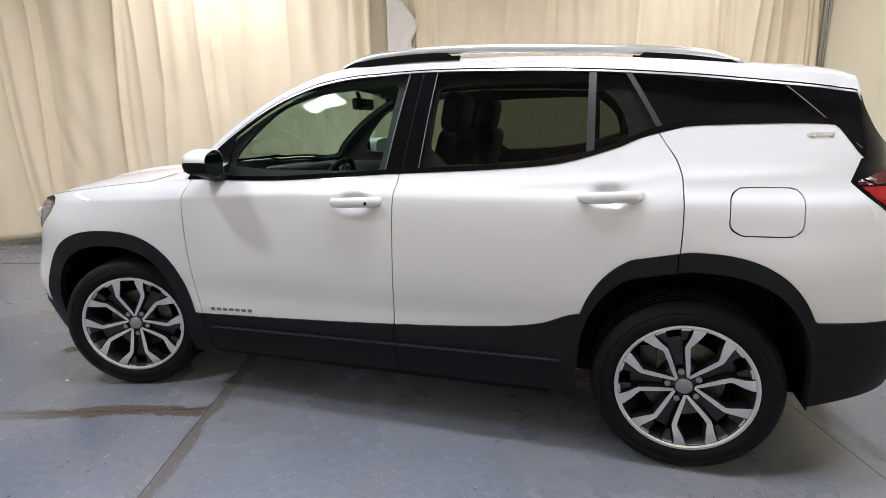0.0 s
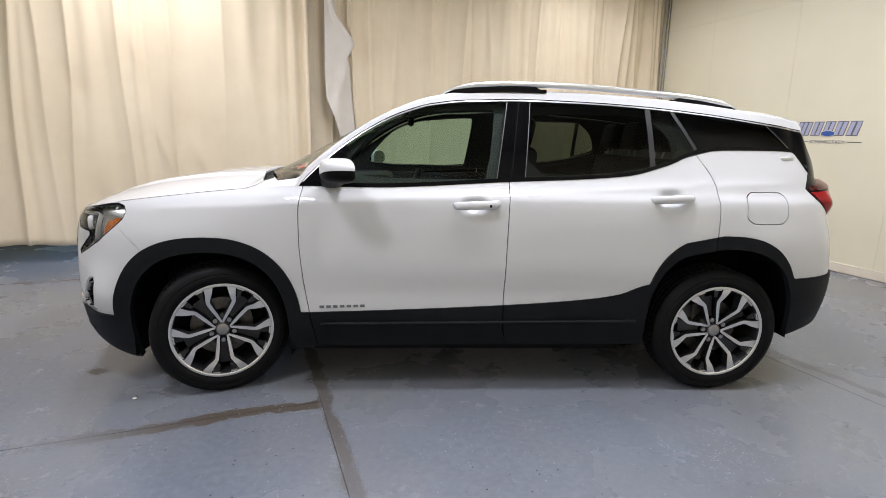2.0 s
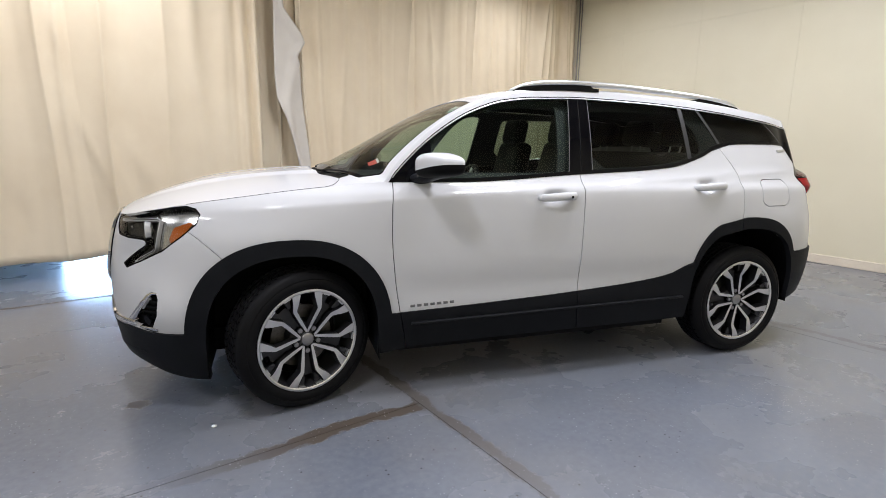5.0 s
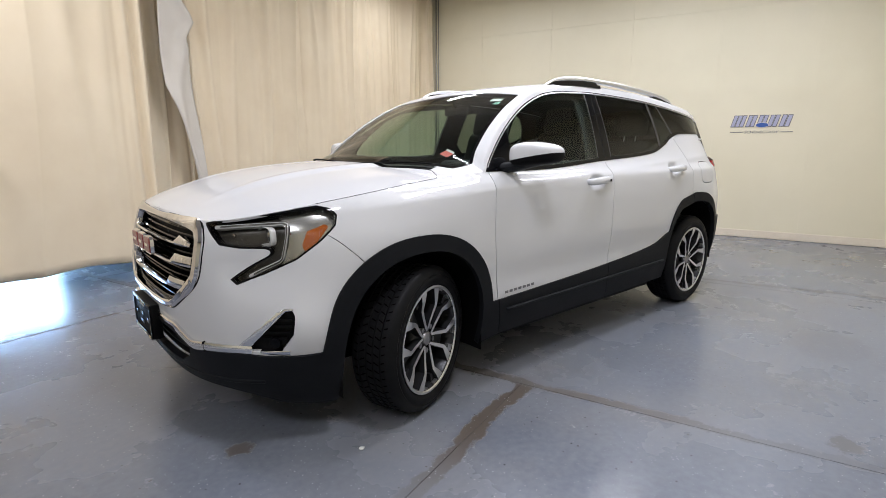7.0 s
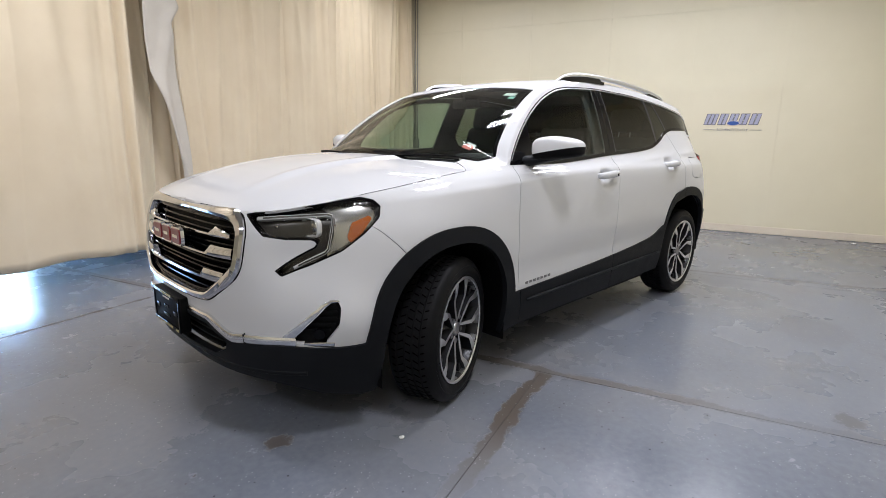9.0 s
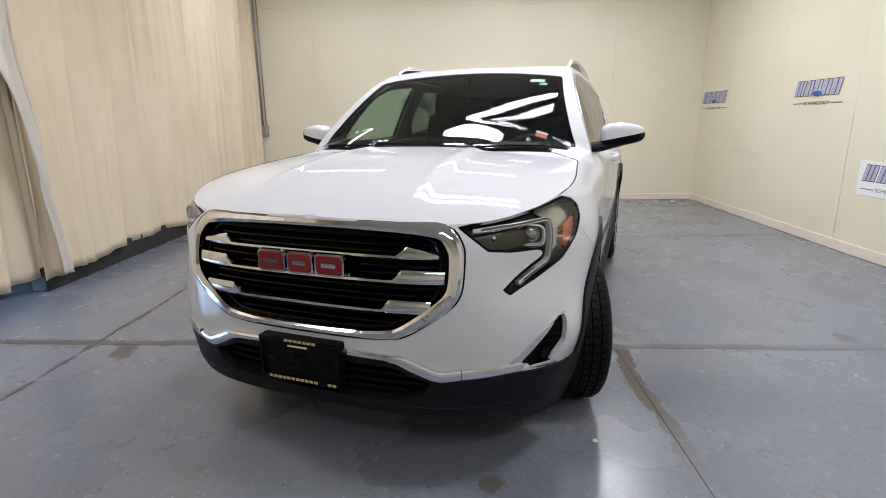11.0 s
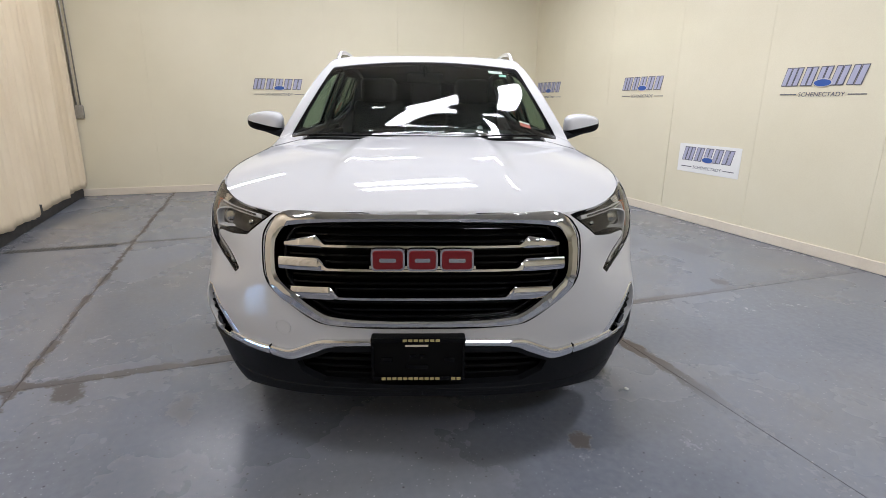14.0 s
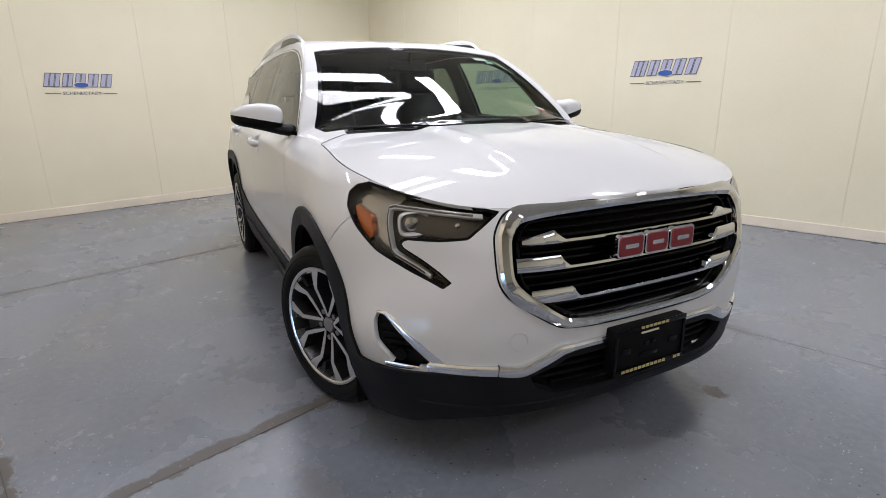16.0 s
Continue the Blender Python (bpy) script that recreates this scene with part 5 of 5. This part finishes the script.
# ---- the car: sides ----
MIRRORM = mat("mirror_glass", (0.16, 0.17, 0.18), 0.03, 1.0)
for side in (-1, 1):
    # mirrors
    c = Vector((0.672, side * 0.975, 1.212))
    n, m = 32, 24
    rows = []
    for i in range(m + 1):
        ph = -math.pi / 2 + math.pi * i / m
        row = []
        for j in range(n):
            th = 2 * math.pi * j / n
            e = lambda v, p: math.copysign(abs(v) ** p, v)
            px = (0.078 if math.cos(th) > 0 else 0.098) * e(math.cos(ph), 0.6) * e(math.cos(th), 0.7)
            py = 0.116 * e(math.cos(ph), 0.5) * e(math.sin(th), 0.7)
            pz = 0.064 * e(math.sin(ph), 0.6)
            flat = px
            px = min(px, 0.048)
            k = side * py / 0.110
            taper = 1 - 0.30 * max(k + 0.2, 0) / 1.2
            row.append((c.x + px + 0.040 * k, c.y + py, c.z + (pz - 0.03) * taper + 0.03 - 0.014 * max(k, 0) + 0.006 * k, flat))
        rows.append(row)
    rows = np.array(rows)
    faces = [(i * n + j, i * n + (j + 1) % n, (i + 1) * n + (j + 1) % n, (i + 1) * n + j) for i in range(m) for j in range(n)]
    sk = Skin(rows.reshape(-1, 4), faces)
    sk, back = sk.cut(sk.rows[:, 3] - 0.052)
    low, high = sk.cut(sk.rows[:, 2] - 1.198 - 0.02 * (sk.rows[:, 1] * side - 0.975) / 0.1)
    mirror = smooth_by_angle(part("wing_mirror", high, PAINT, car, "white door mirror with black base"), 50)
    smooth_by_angle(part("mirror_base", low, DARK, mirror, "black lower shell"), 50)
    solid("mirror_arm", tube([(0.60, side * 0.80, 1.138), (0.62, side * 0.87, 1.148), (0.655, side * 0.95, 1.168), (0.68, side * 1.02, 1.180)], [0.062, 0.056, 0.050, 0.040], 14, 0.5), CLAD, mirror)
    smooth_by_angle(part("mirror_glass", back, MIRRORM, mirror, "dark mirror glass"), 30)
    solid("turn_signal", tube([(0.665, side * 1.062, 1.196), (0.70, side * 1.076, 1.196), (0.735, side * 1.076, 1.196)], 0.005, 8), SILVER, mirror)
    # handles
    for x0, x1, zc in ((1.245, 1.475, 1.043), (2.295, 2.52, 1.085)):
        ys = lambda px: float(half_width(px, zc))
        yb = max(ys(x0 - 0.01), ys(x1 + 0.01))
        pts = [(x0, side * (yb - 0.012), zc - 0.004), (x0 + 0.02, side * (yb + 0.018), zc - 0.003), (x0 + 0.06, side * (yb + 0.028), zc - 0.001), (x1 - 0.09, side * (yb + 0.028), zc + 0.003),
               (x1 - 0.02, side * (yb + 0.021), zc + 0.005), (x1, side * (yb - 0.012), zc + 0.006)]
        handle = part("door_handle", tube(pts, [0.012, 0.016, 0.0175, 0.018, 0.0185, 0.016], 12, 1.25), PAINT, car)
        fixed_normals(handle)
        if side < 0 and x0 < 2:
            solid("lock_button", box(bmesh.new(), x1 - 0.05, x1 - 0.04, -yb - 0.0465, -yb - 0.04, zc - 0.006, zc + 0.008, 0.001), DARK, handle)
    # roof rails, faired into the roof at both ends over black feet
    crest = curve((1.17, 1.622), (1.20, 1.638), (1.265, 1.664), (1.40, 1.686), (1.6, 1.694), (1.87, 1.690), (2.2, 1.673), (2.56, 1.648), (2.75, 1.622), (2.84, 1.596), (2.875, 1.580))
    ry = lambda px: side * (0.600 - 0.02 * max(0, (px - 2.2) / 0.6))
    xs = np.linspace(1.17, 2.875, 60)
    thick = [0.010 + 0.008 * min(1, (a - 1.17) / 0.2, (2.875 - a) / 0.12) for a in xs]
    rail_ob = fixed_normals(part("roof_rail", tube([(a, ry(a), float(crest(a)) - 0.015) for a in xs], thick, 14, 0.92), SATIN, car, "silver raised roof rail"))
    for x0, x1, cut0, cut1 in ((1.20, 1.76, 0.0, 0.05), (2.47, 2.855, 0.05, 0.0)):
        rows = []
        for a in np.linspace(x0, x1, 16):
            hi = float(crest(a)) - 0.016
            lo = top_z(a, ry(a)) - 0.012
            hi = max(lo + 0.002, hi if x0 < 2 and a < x1 - cut1 or x0 > 2 and a > x0 + cut0 else lo + (hi - lo) * 0.45)
            rows.append([(a, ry(a) - 0.016, lo), (a, ry(a) - 0.013, hi), (a, ry(a) + 0.013, hi), (a, ry(a) + 0.016, lo)])
        rows = np.array(rows)
        faces = [(i * 4 + j, (i + 1) * 4 + j, (i + 1) * 4 + (j + 1) % 4, i * 4 + (j + 1) % 4) for i in range(15) for j in range(4)] + [(0, 1, 2, 3), (63, 62, 61, 60)]
        smooth_by_angle(part("rail_foot", Skin(rows.reshape(-1, 3), faces), BLACK, rail_ob), 30)
    # model marks as plain bars
    for i in range(7):
        x0 = 0.535 + i * 0.036
        yb = float(half_width(x0, 0.485)) + 0.0
        solid("door_mark", box(bmesh.new(), x0, x0 + 0.024, side * yb - 0.0025, side * yb + 0.0025, 0.480 + 0.001 * i, 0.494 + 0.001 * i, 0.001), GREYM, car)
    for i in range(3):
        x0 = 3.072 + i * 0.031
        yb = float(half_width(x0 + 0.015, 1.30))
        solid("trim_mark", box(bmesh.new(), x0, x0 + 0.026, side * yb - 0.006, side * yb + 0.006, 1.297, 1.312, 0.001), SATIN, car)
    # sill step line
    pts = [(px, side * (float(half_width(px, 0.385)) + 0.016), 0.395 + 0.012 * (px - 0.6)) for px in np.linspace(0.54, 2.26, 30)]
    part("sill_rib", tube(pts, 0.013, 10, 0.6), CLAD, car)

# wipers
for y0, y1, x0 in ((0.62, 0.08, 0.0), (-0.02, -0.62, 0.0)):
    pts = []
    for k in range(9):
        yy = y0 + (y1 - y0) * k / 8
        xx = float(WS_LOW(yy)) - 0.012 + 0.022 * k / 8
        pts.append((xx, yy, top_z(xx, yy) + 0.006))
    part("wiper", tube(pts, [0.010, 0.009, 0.008, 0.007, 0.006, 0.006, 0.006, 0.006, 0.005], 8, 0.7), DARK, car, "black windscreen wiper")

# stickers inside the windscreen, writing as plain bars
PAPER = mat("sticker_paper", (0.8, 0.8, 0.78), 0.6)
GREENP = mat("sticker_green", (0.25, 0.5, 0.42), 0.6)
REDP = mat("sticker_red", (0.6, 0.07, 0.05), 0.6)


def on_screen(x, y):
    yc, zc = (float(v) for v in cant_of(np.array(x)))
    q = 1 - abs(y) / yc
    return Vector((x, y, zc + (float(CROWN(x)) - zc) * (1 - (1 - q) ** float(BULGE(x)))))


def sticker(name, x0, x1, y0, y1, material, lift):
    quad = [on_screen(a, b) + Vector((0.3 * lift, 0, -lift)) for a, b in ((x0, y0), (x1, y0), (x1, y1), (x0, y1))]
    back = [p + Vector((0.001, 0, -0.002)) for p in quad]
    return part(name, Skin(np.array([list(p) for p in quad + back]), [(0, 1, 2, 3), (7, 6, 5, 4), (0, 4, 5, 1), (1, 5, 6, 2), (2, 6, 7, 3), (3, 7, 4, 0)]), material, car, smooth=False)


sticker("sticker", 0.885, 0.925, -0.50, -0.41, PAPER, 0.012)
sticker("sticker", 0.845, 0.875, -0.52, -0.475, GREENP, 0.012)
sticker("sticker", 0.375, 0.420, -0.605, -0.545, REDP, 0.006)
sticker("sticker", 0.421, 0.431, -0.605, -0.545, PAPER, 0.006)

# ---- the car: inside ----
SEATM = varied(mat("seat_leather", (0.022, 0.022, 0.024), 0.5, Specular_IOR_Level=0.25), (0.006, 0.006, 0.007), (0.012, 0.012, 0.013), 10, (0.42, 0.6), 0.2, fine=250)
DASHM = mat("dash_plastic", (0.009, 0.0095, 0.0105), 0.55, Specular_IOR_Level=0.3)
LINERM = varied(mat("roof_lining", (0.35, 0.34, 0.32), 0.9), (0.030, 0.030, 0.029), (0.045, 0.044, 0.042), 20, (0.85, 0.95))
part("roof_lining", roof.both().pushed(-0.028), LINERM, car)
solid("cabin_floor", box(bmesh.new(), 0.47, 2.28, -0.74, 0.74, 0.34, 0.40), DARK, car)
for side in (-1, 1):
    solid("door_lining", box(bmesh.new(), 0.5, 2.28, side * 0.775 - 0.02, side * 0.775 + 0.02, 0.40, 1.105, 0.01), DASHM, car)
    part("door_lining", door_f.joined(door_r).pushed(-0.022) if side < 0 else door_f.joined(door_r).mirrored().pushed(-0.022), DASHM, car)
solid("load_floor", box(bmesh.new(), 2.30, 3.30, -0.49, 0.49, 0.38, 0.85, 0.02), DASHM, car)
dash = solid("dashboard", box(bmesh.new(), 0.36, 0.86, -0.73, 0.73, 0.72, 1.12, 0.06, 4), DASHM, car, "dark dashboard")
solid("instrument_hood", box(bmesh.new(), 0.66, 0.90, -0.56, -0.20, 1.06, 1.165, 0.035, 4), DASHM, dash)
solid("centre_screen", box(bmesh.new(), 0.80, 0.865, -0.14, 0.14, 0.96, 1.12, 0.012), BLACK, dash)
solid("console", box(bmesh.new(), 0.85, 1.75, -0.12, 0.12, 0.40, 0.72, 0.03), DASHM, car)
tilt = Matrix.Translation((0.98, -0.38, 1.02)) @ Matrix.Rotation(radians(-64), 4, "Y")
pts = [tilt @ Vector((0.185 * math.cos(a), 0.185 * math.sin(a), 0)) for a in np.linspace(0, 2 * math.pi, 41)]
steering = part("steering_wheel", tube(pts, 0.016, 10), SEATM, car, "black leather steering wheel")
for a in (0.0, math.pi, 1.5 * math.pi):
    solid("wheel_spoke", tube([tilt @ Vector((0.05 * math.cos(a + 1.57), 0.05 * math.sin(a + 1.57), 0.0)), tilt @ Vector((0.178 * math.cos(a + 1.57), 0.178 * math.sin(a + 1.57), 0))], 0.018, 8, 0.6), SATIN, steering)
hub = bmesh.new()
bmesh.ops.create_uvsphere(hub, u_segments=20, v_segments=10, radius=0.075, matrix=tilt @ Matrix.Diagonal((1, 1, 0.4, 1)))
part("wheel_hub", hub, SEATM, steering)
solid("column", tube([tilt @ Vector((0, 0, 0)), (0.80, -0.38, 0.95)], 0.04, 12), DASHM, steering)


def seat(x, y, wide, head=True):
    base = solid("seat_cushion", box(bmesh.new(), x - 0.27, x + 0.25, y - wide / 2, y + wide / 2, 0.62, 0.76, 0.045, 4), SEATM, car)
    bm = box(bmesh.new(), -0.06, 0.06, -wide / 2, wide / 2, 0.0, 0.66 if wide < 0.8 else 0.60, 0.05, 4)
    for v in bm.verts:
        if v.co.z > 0.45 and wide < 0.8:
            v.co.y *= 0.80
    bmesh.ops.transform(bm, matrix=Matrix.Translation((x + 0.22, y, 0.70)) @ Matrix.Rotation(radians(14), 4, "Y"), verts=bm.verts)
    solid("seat_back", bm, SEATM, base)
    if head:
        heads = (0.0,) if wide < 0.8 else (-0.42, 0.0, 0.42)
        for dy in heads:
            bm = box(bmesh.new(), -0.05, 0.05, -0.14, 0.14, 0.64, 0.83, 0.045, 4)
            bmesh.ops.transform(bm, matrix=Matrix.Translation((x + 0.21, y + dy, 0.70)) @ Matrix.Rotation(radians(12), 4, "Y"), verts=bm.verts)
            solid("headrest", bm, SEATM, base)
            for d in (-0.05, 0.05):
                solid("headrest_post", tube([(x + 0.345, y + dy + d, 1.28), (x + 0.365, y + dy + d, 1.38)], 0.006, 6), SATIN, base)


seat(1.32, -0.37, 0.50)
seat(1.32, 0.37, 0.50)
seat(2.17, 0.0, 1.24)
inner_mirror = solid("rear_view_mirror", box(bmesh.new(), 0.985, 1.02, -0.12, 0.12, 1.455, 1.52, 0.014, 3), DARK, car)
solid("mirror_stem", tube([(0.99, 0, 1.50), (0.965, 0, 1.56)], 0.012, 8), DARK, inner_mirror)

# ---- wheels ----


def ring(profile, n=72):
    """A profile of (radius, out) turned round the axle; out is away from the car along -y."""
    a = np.linspace(0, 2 * math.pi, n + 1)[:-1]
    rows = np.array([[(r * math.cos(t), -o, r * math.sin(t)) for t in a] for r, o in profile])
    k, m, _ = rows.shape
    faces = [(i * m + j, (i + 1) * m + j, (i + 1) * m + (j + 1) % m, i * m + (j + 1) % m) for i in range(k - 1) for j in range(m)]
    return Skin(rows.reshape(-1, 3), faces)


def prism(outline, o0, o1):
    """An outline across x and z made solid from depth o0 to o1, with a chamfered face."""
    n = len(outline)
    mid = np.mean(outline, axis=0)
    rows = [(a, -o0, b) for a, b in outline] + [(a, -(o1(a, b)), b) for a, b in outline]
    faces = [tuple(range(n)), tuple(range(n, 2 * n))[::-1]] + [(i, n + i, n + (i + 1) % n, (i + 1) % n) for i in range(n)]
    return Skin(np.array(rows), faces)


def polar(r, deg):
    return (r * math.cos(radians(deg)), r * math.sin(radians(deg)))


def build_wheel():
    w = part("wheel", ring([(0.236, 0.098), (0.246, 0.102), (0.246, 0.108), (0.236, 0.109), (0.229, 0.100), (0.224, 0.06), (0.20, -0.02), (0.20, -0.09), (0.236, -0.10)], 72), ALLOY_DARK, None, "machined twin-spoke alloy wheel with a worn tyre")
    fixed_normals(w)
    R = TYRE_R
    prof = [(0.249, -0.10), (0.270, -0.114), (0.302, -0.118), (0.33, -0.108), (R - 0.008, -0.095), (R - 0.001, -0.080)]
    for g in (-0.055, -0.018, 0.018, 0.055):
        prof += [(R, g - 0.006), (R - 0.007, g - 0.004), (R - 0.007, g + 0.004), (R, g + 0.006)]
    prof += [(R - 0.001, 0.080), (R - 0.008, 0.095), (0.33, 0.108), (0.312, 0.1155), (0.308, 0.1135), (0.302, 0.1175), (0.284, 0.1165), (0.274, 0.1135), (0.264, 0.107), (0.250, 0.10)]
    tyre = smooth_by_angle(part("tyre", ring(prof, 108), RUBBER, w), 40)
    # cross grooves of the tread: thin raised strips, their black colour imitating groove shade
    rows, faces = [], []
    for i in range(60):
        a = i * 6.0
        for lo, hi, skew in ((-0.079, -0.061, 1.2), (-0.049, -0.024, -1.8), (-0.012, 0.012, 1.2), (0.024, 0.049, 1.8), (0.061, 0.079, -1.2)):
            base = len(rows)
            for o, d in ((lo, 0.0), (hi, skew)):
                rr = R + 0.0006
                for e in (-0.42, 0.42):
                    px, pz = polar(rr, a + d + e)
                    rows.append((px, -o, pz))
                    px, pz = polar(rr - 0.004, a + d + e)
                    rows.append((px, -o, pz))
            faces += [(base, base + 2, base + 6, base + 4), (base, base + 4, base + 5, base + 1), (base + 2, base + 3, base + 7, base + 6)]
    tread = part("tread", Skin(np.array(rows), faces), GROOVE_SHADE, tyre)
    tagged(tread, kind="stuff")
    smooth_by_angle(part("rim_lip", ring([(0.236, 0.107), (0.2465, 0.107), (0.2465, 0.1115), (0.238, 0.112), (0.232, 0.108), (0.236, 0.107)], 90), ALLOY, w))
    depth = lambda a, b: 0.082 + 0.022 * min(1.0, math.hypot(a, b) / 0.2) ** 1.6
    for i in range(5):
        mid = 90 + i * 72
        for sg in (1, -1):
            inner = [(0.037, 25.0), (0.050, 19.5), (0.090, 12.8), (0.130, 10.8), (0.160, 10.4), (0.172, 11.9), (0.198, 15.2), (0.222, 16.8), (0.2375, 16.8)]
            outer = [(0.036, 35.9), (0.048, 34.5), (0.078, 25.2), (0.120, 19.2), (0.156, 16.8), (0.166, 18.6), (0.192, 23.6), (0.222, 27.0), (0.2375, 27.6)]
            face_l = [polar(r, mid + sg * d) for r, d in inner]
            face_r = [polar(r, mid + sg * d) for r, d in outer]
            left = [polar(r, mid + sg * (d - 0.14 / r)) for r, d in inner]
            right = [polar(r, mid + sg * (d + 0.14 / r)) for r, d in outer]
            # dark flanks
            rows, faces = [], []
            n = len(inner)
            for k in range(n):
                for (a, b), out in ((left[k], 0.050), (face_l[k], None), (face_r[k], None), (right[k], 0.050)):
                    rows.append((a, -(depth(a, b) if out is None else out), b))
            for k in range(n - 1):
                for j in (0, 2):
                    faces.append((k * 4 + j, k * 4 + j + 1, (k + 1) * 4 + j + 1, (k + 1) * 4 + j))
            spoke = part("spoke", Skin(np.array(rows), faces), ALLOY_DARK, w, smooth=False)
            rows = []
            for k in range(n):
                for (a, b) in (face_l[k], face_r[k]):
                    rows.append((a, -(depth(a, b) + 0.0015), b))
                    rows.append((a, -(depth(a, b) - 0.004), b))
            faces = []
            for k in range(n - 1):
                i0, i1 = k * 4, (k + 1) * 4
                faces += [(i0, i0 + 2, i1 + 2, i1), (i0, i1, i1 + 1, i0 + 1), (i0 + 2, i0 + 3, i1 + 3, i1 + 2)]
            fixed_normals(part("spoke_face", Skin(np.array(rows), faces), ALLOY, spoke, "machined face", smooth=False))
        # the sunk channel between a pair, with a slot at the rim between two bright pads
        rows = [polar(r, mid + d) for r, d in ((0.07, -11), (0.12, -8.5), (0.16, -8.5), (0.19, -10), (0.19, 10), (0.16, 8.5), (0.12, 8.5), (0.07, 11))]
        part("channel", prism(rows, 0.02, lambda a, b: 0.058), ALLOY_DARK, w, smooth=False)
        for sg in (1, -1):
            arc = [polar(0.2375, mid + sg * d) for d in (6, 9, 12, 15.4)] + [polar(0.225, mid + sg * d) for d in (15.4, 12, 9, 7)]
            fixed_normals(part("rim_pad", prism(arc, 0.07, lambda a, b: 0.1035), ALLOY, w, smooth=False))
            web = [polar(0.226, mid + sg * d) for d in (7, 11, 15)] + [polar(0.185, mid + sg * d) for d in (11.5, 9, 7)]
            fixed_normals(part("rim_web", prism(web, 0.05, lambda a, b: 0.088), ALLOY_DARK, w, smooth=False))
        px, pz = polar(0.057, mid)
        part("wheel_nut", cyl(bmesh.new(), (px, -0.055, pz), (px, -0.084, pz), 0.0122, 6), LUGM, w, smooth=False)
        # a black disc proud of the hub, painting in the nut well's shade
        ax, az = polar(0.057, mid)
        part("nut_well", cyl(bmesh.new(), (ax, -0.05, az), (ax, -0.0705, az), 0.016, 16), BLACK, w, smooth=False)
    smooth_by_angle(part("hub_cap", ring([(0.0, 0.090), (0.020, 0.0895), (0.029, 0.087), (0.033, 0.082), (0.034, 0.070)], 40), LUGM, w))
    smooth_by_angle(part("hub", ring([(0.034, 0.076), (0.046, 0.072), (0.060, 0.062), (0.075, 0.050)], 40), ALLOY_DARK, w))
    smooth_by_angle(part("wheel_back", ring([(0.075, 0.052), (0.09, 0.03), (0.09, -0.05), (0.0, -0.05)], 40), ALLOY_DARK, w))
    # added dark disc that blocks daylight from showing through the wheel
    smooth_by_angle(part("dust_shield", ring([(0.0, -0.058), (0.10, -0.058), (0.205, -0.052), (0.212, -0.046)], 48), DARK, w))
    smooth_by_angle(part("brake_disc", ring([(0.075, 0.012), (0.152, 0.012), (0.152, -0.012), (0.075, -0.012)], 60), BRAKE, w, "worn steel brake disc"))
    # the rim and its spokes fill the tyre's bead
    for ob in [w] + [o for o in w.children_recursive if o.name.split(".")[0] not in ("tyre", "tread")]:
        ob.data.transform(Matrix.Diagonal((1.055, 1, 1.055, 1)))
    return w


def build_caliper(cx, side):
    px, pz = polar(0.145, 160)
    return solid("brake_caliper", box(bmesh.new(), cx - 0.17, cx - 0.09, side * 0.76 - 0.05, side * 0.76 + 0.05, TYRE_R - 0.02, TYRE_R + 0.13, 0.015), ALLOY_DARK, car)


GROOVE_SHADE = mat("groove_shade", (0.0012, 0.0012, 0.0012), 0.9, Specular_IOR_Level=0.0)
LUGM = mat("nut_steel", (0.34, 0.33, 0.33), 0.3, 1.0)
BRAKE = varied(mat("brake_steel", (0.3, 0.29, 0.28), 0.4, 0.9), (0.08, 0.075, 0.07), (0.18, 0.17, 0.16), 20, (0.35, 0.55))
first = build_wheel()
first.parent = car
OFFSET = 0.795
first.matrix_basis = pose(-0.018, -OFFSET - 0.006, TYRE_R, 0, 0, 21) @ pose(0, 0, 0, 0, 36, 0)
for cx, side, turn, spin in ((AXLE, -1, 0, -14), (-0.018, 1, 21, 40), (AXLE, 1, 0, 5)):
    copy_thing(first, pose(cx, side * OFFSET, TYRE_R, 0, 0, turn + (180 if side > 0 else 0)) @ pose(0, 0, 0, 0, spin, 0))
for cx in (0.0, AXLE):
    for side in (-1, 1):
        build_caliper(cx, side)
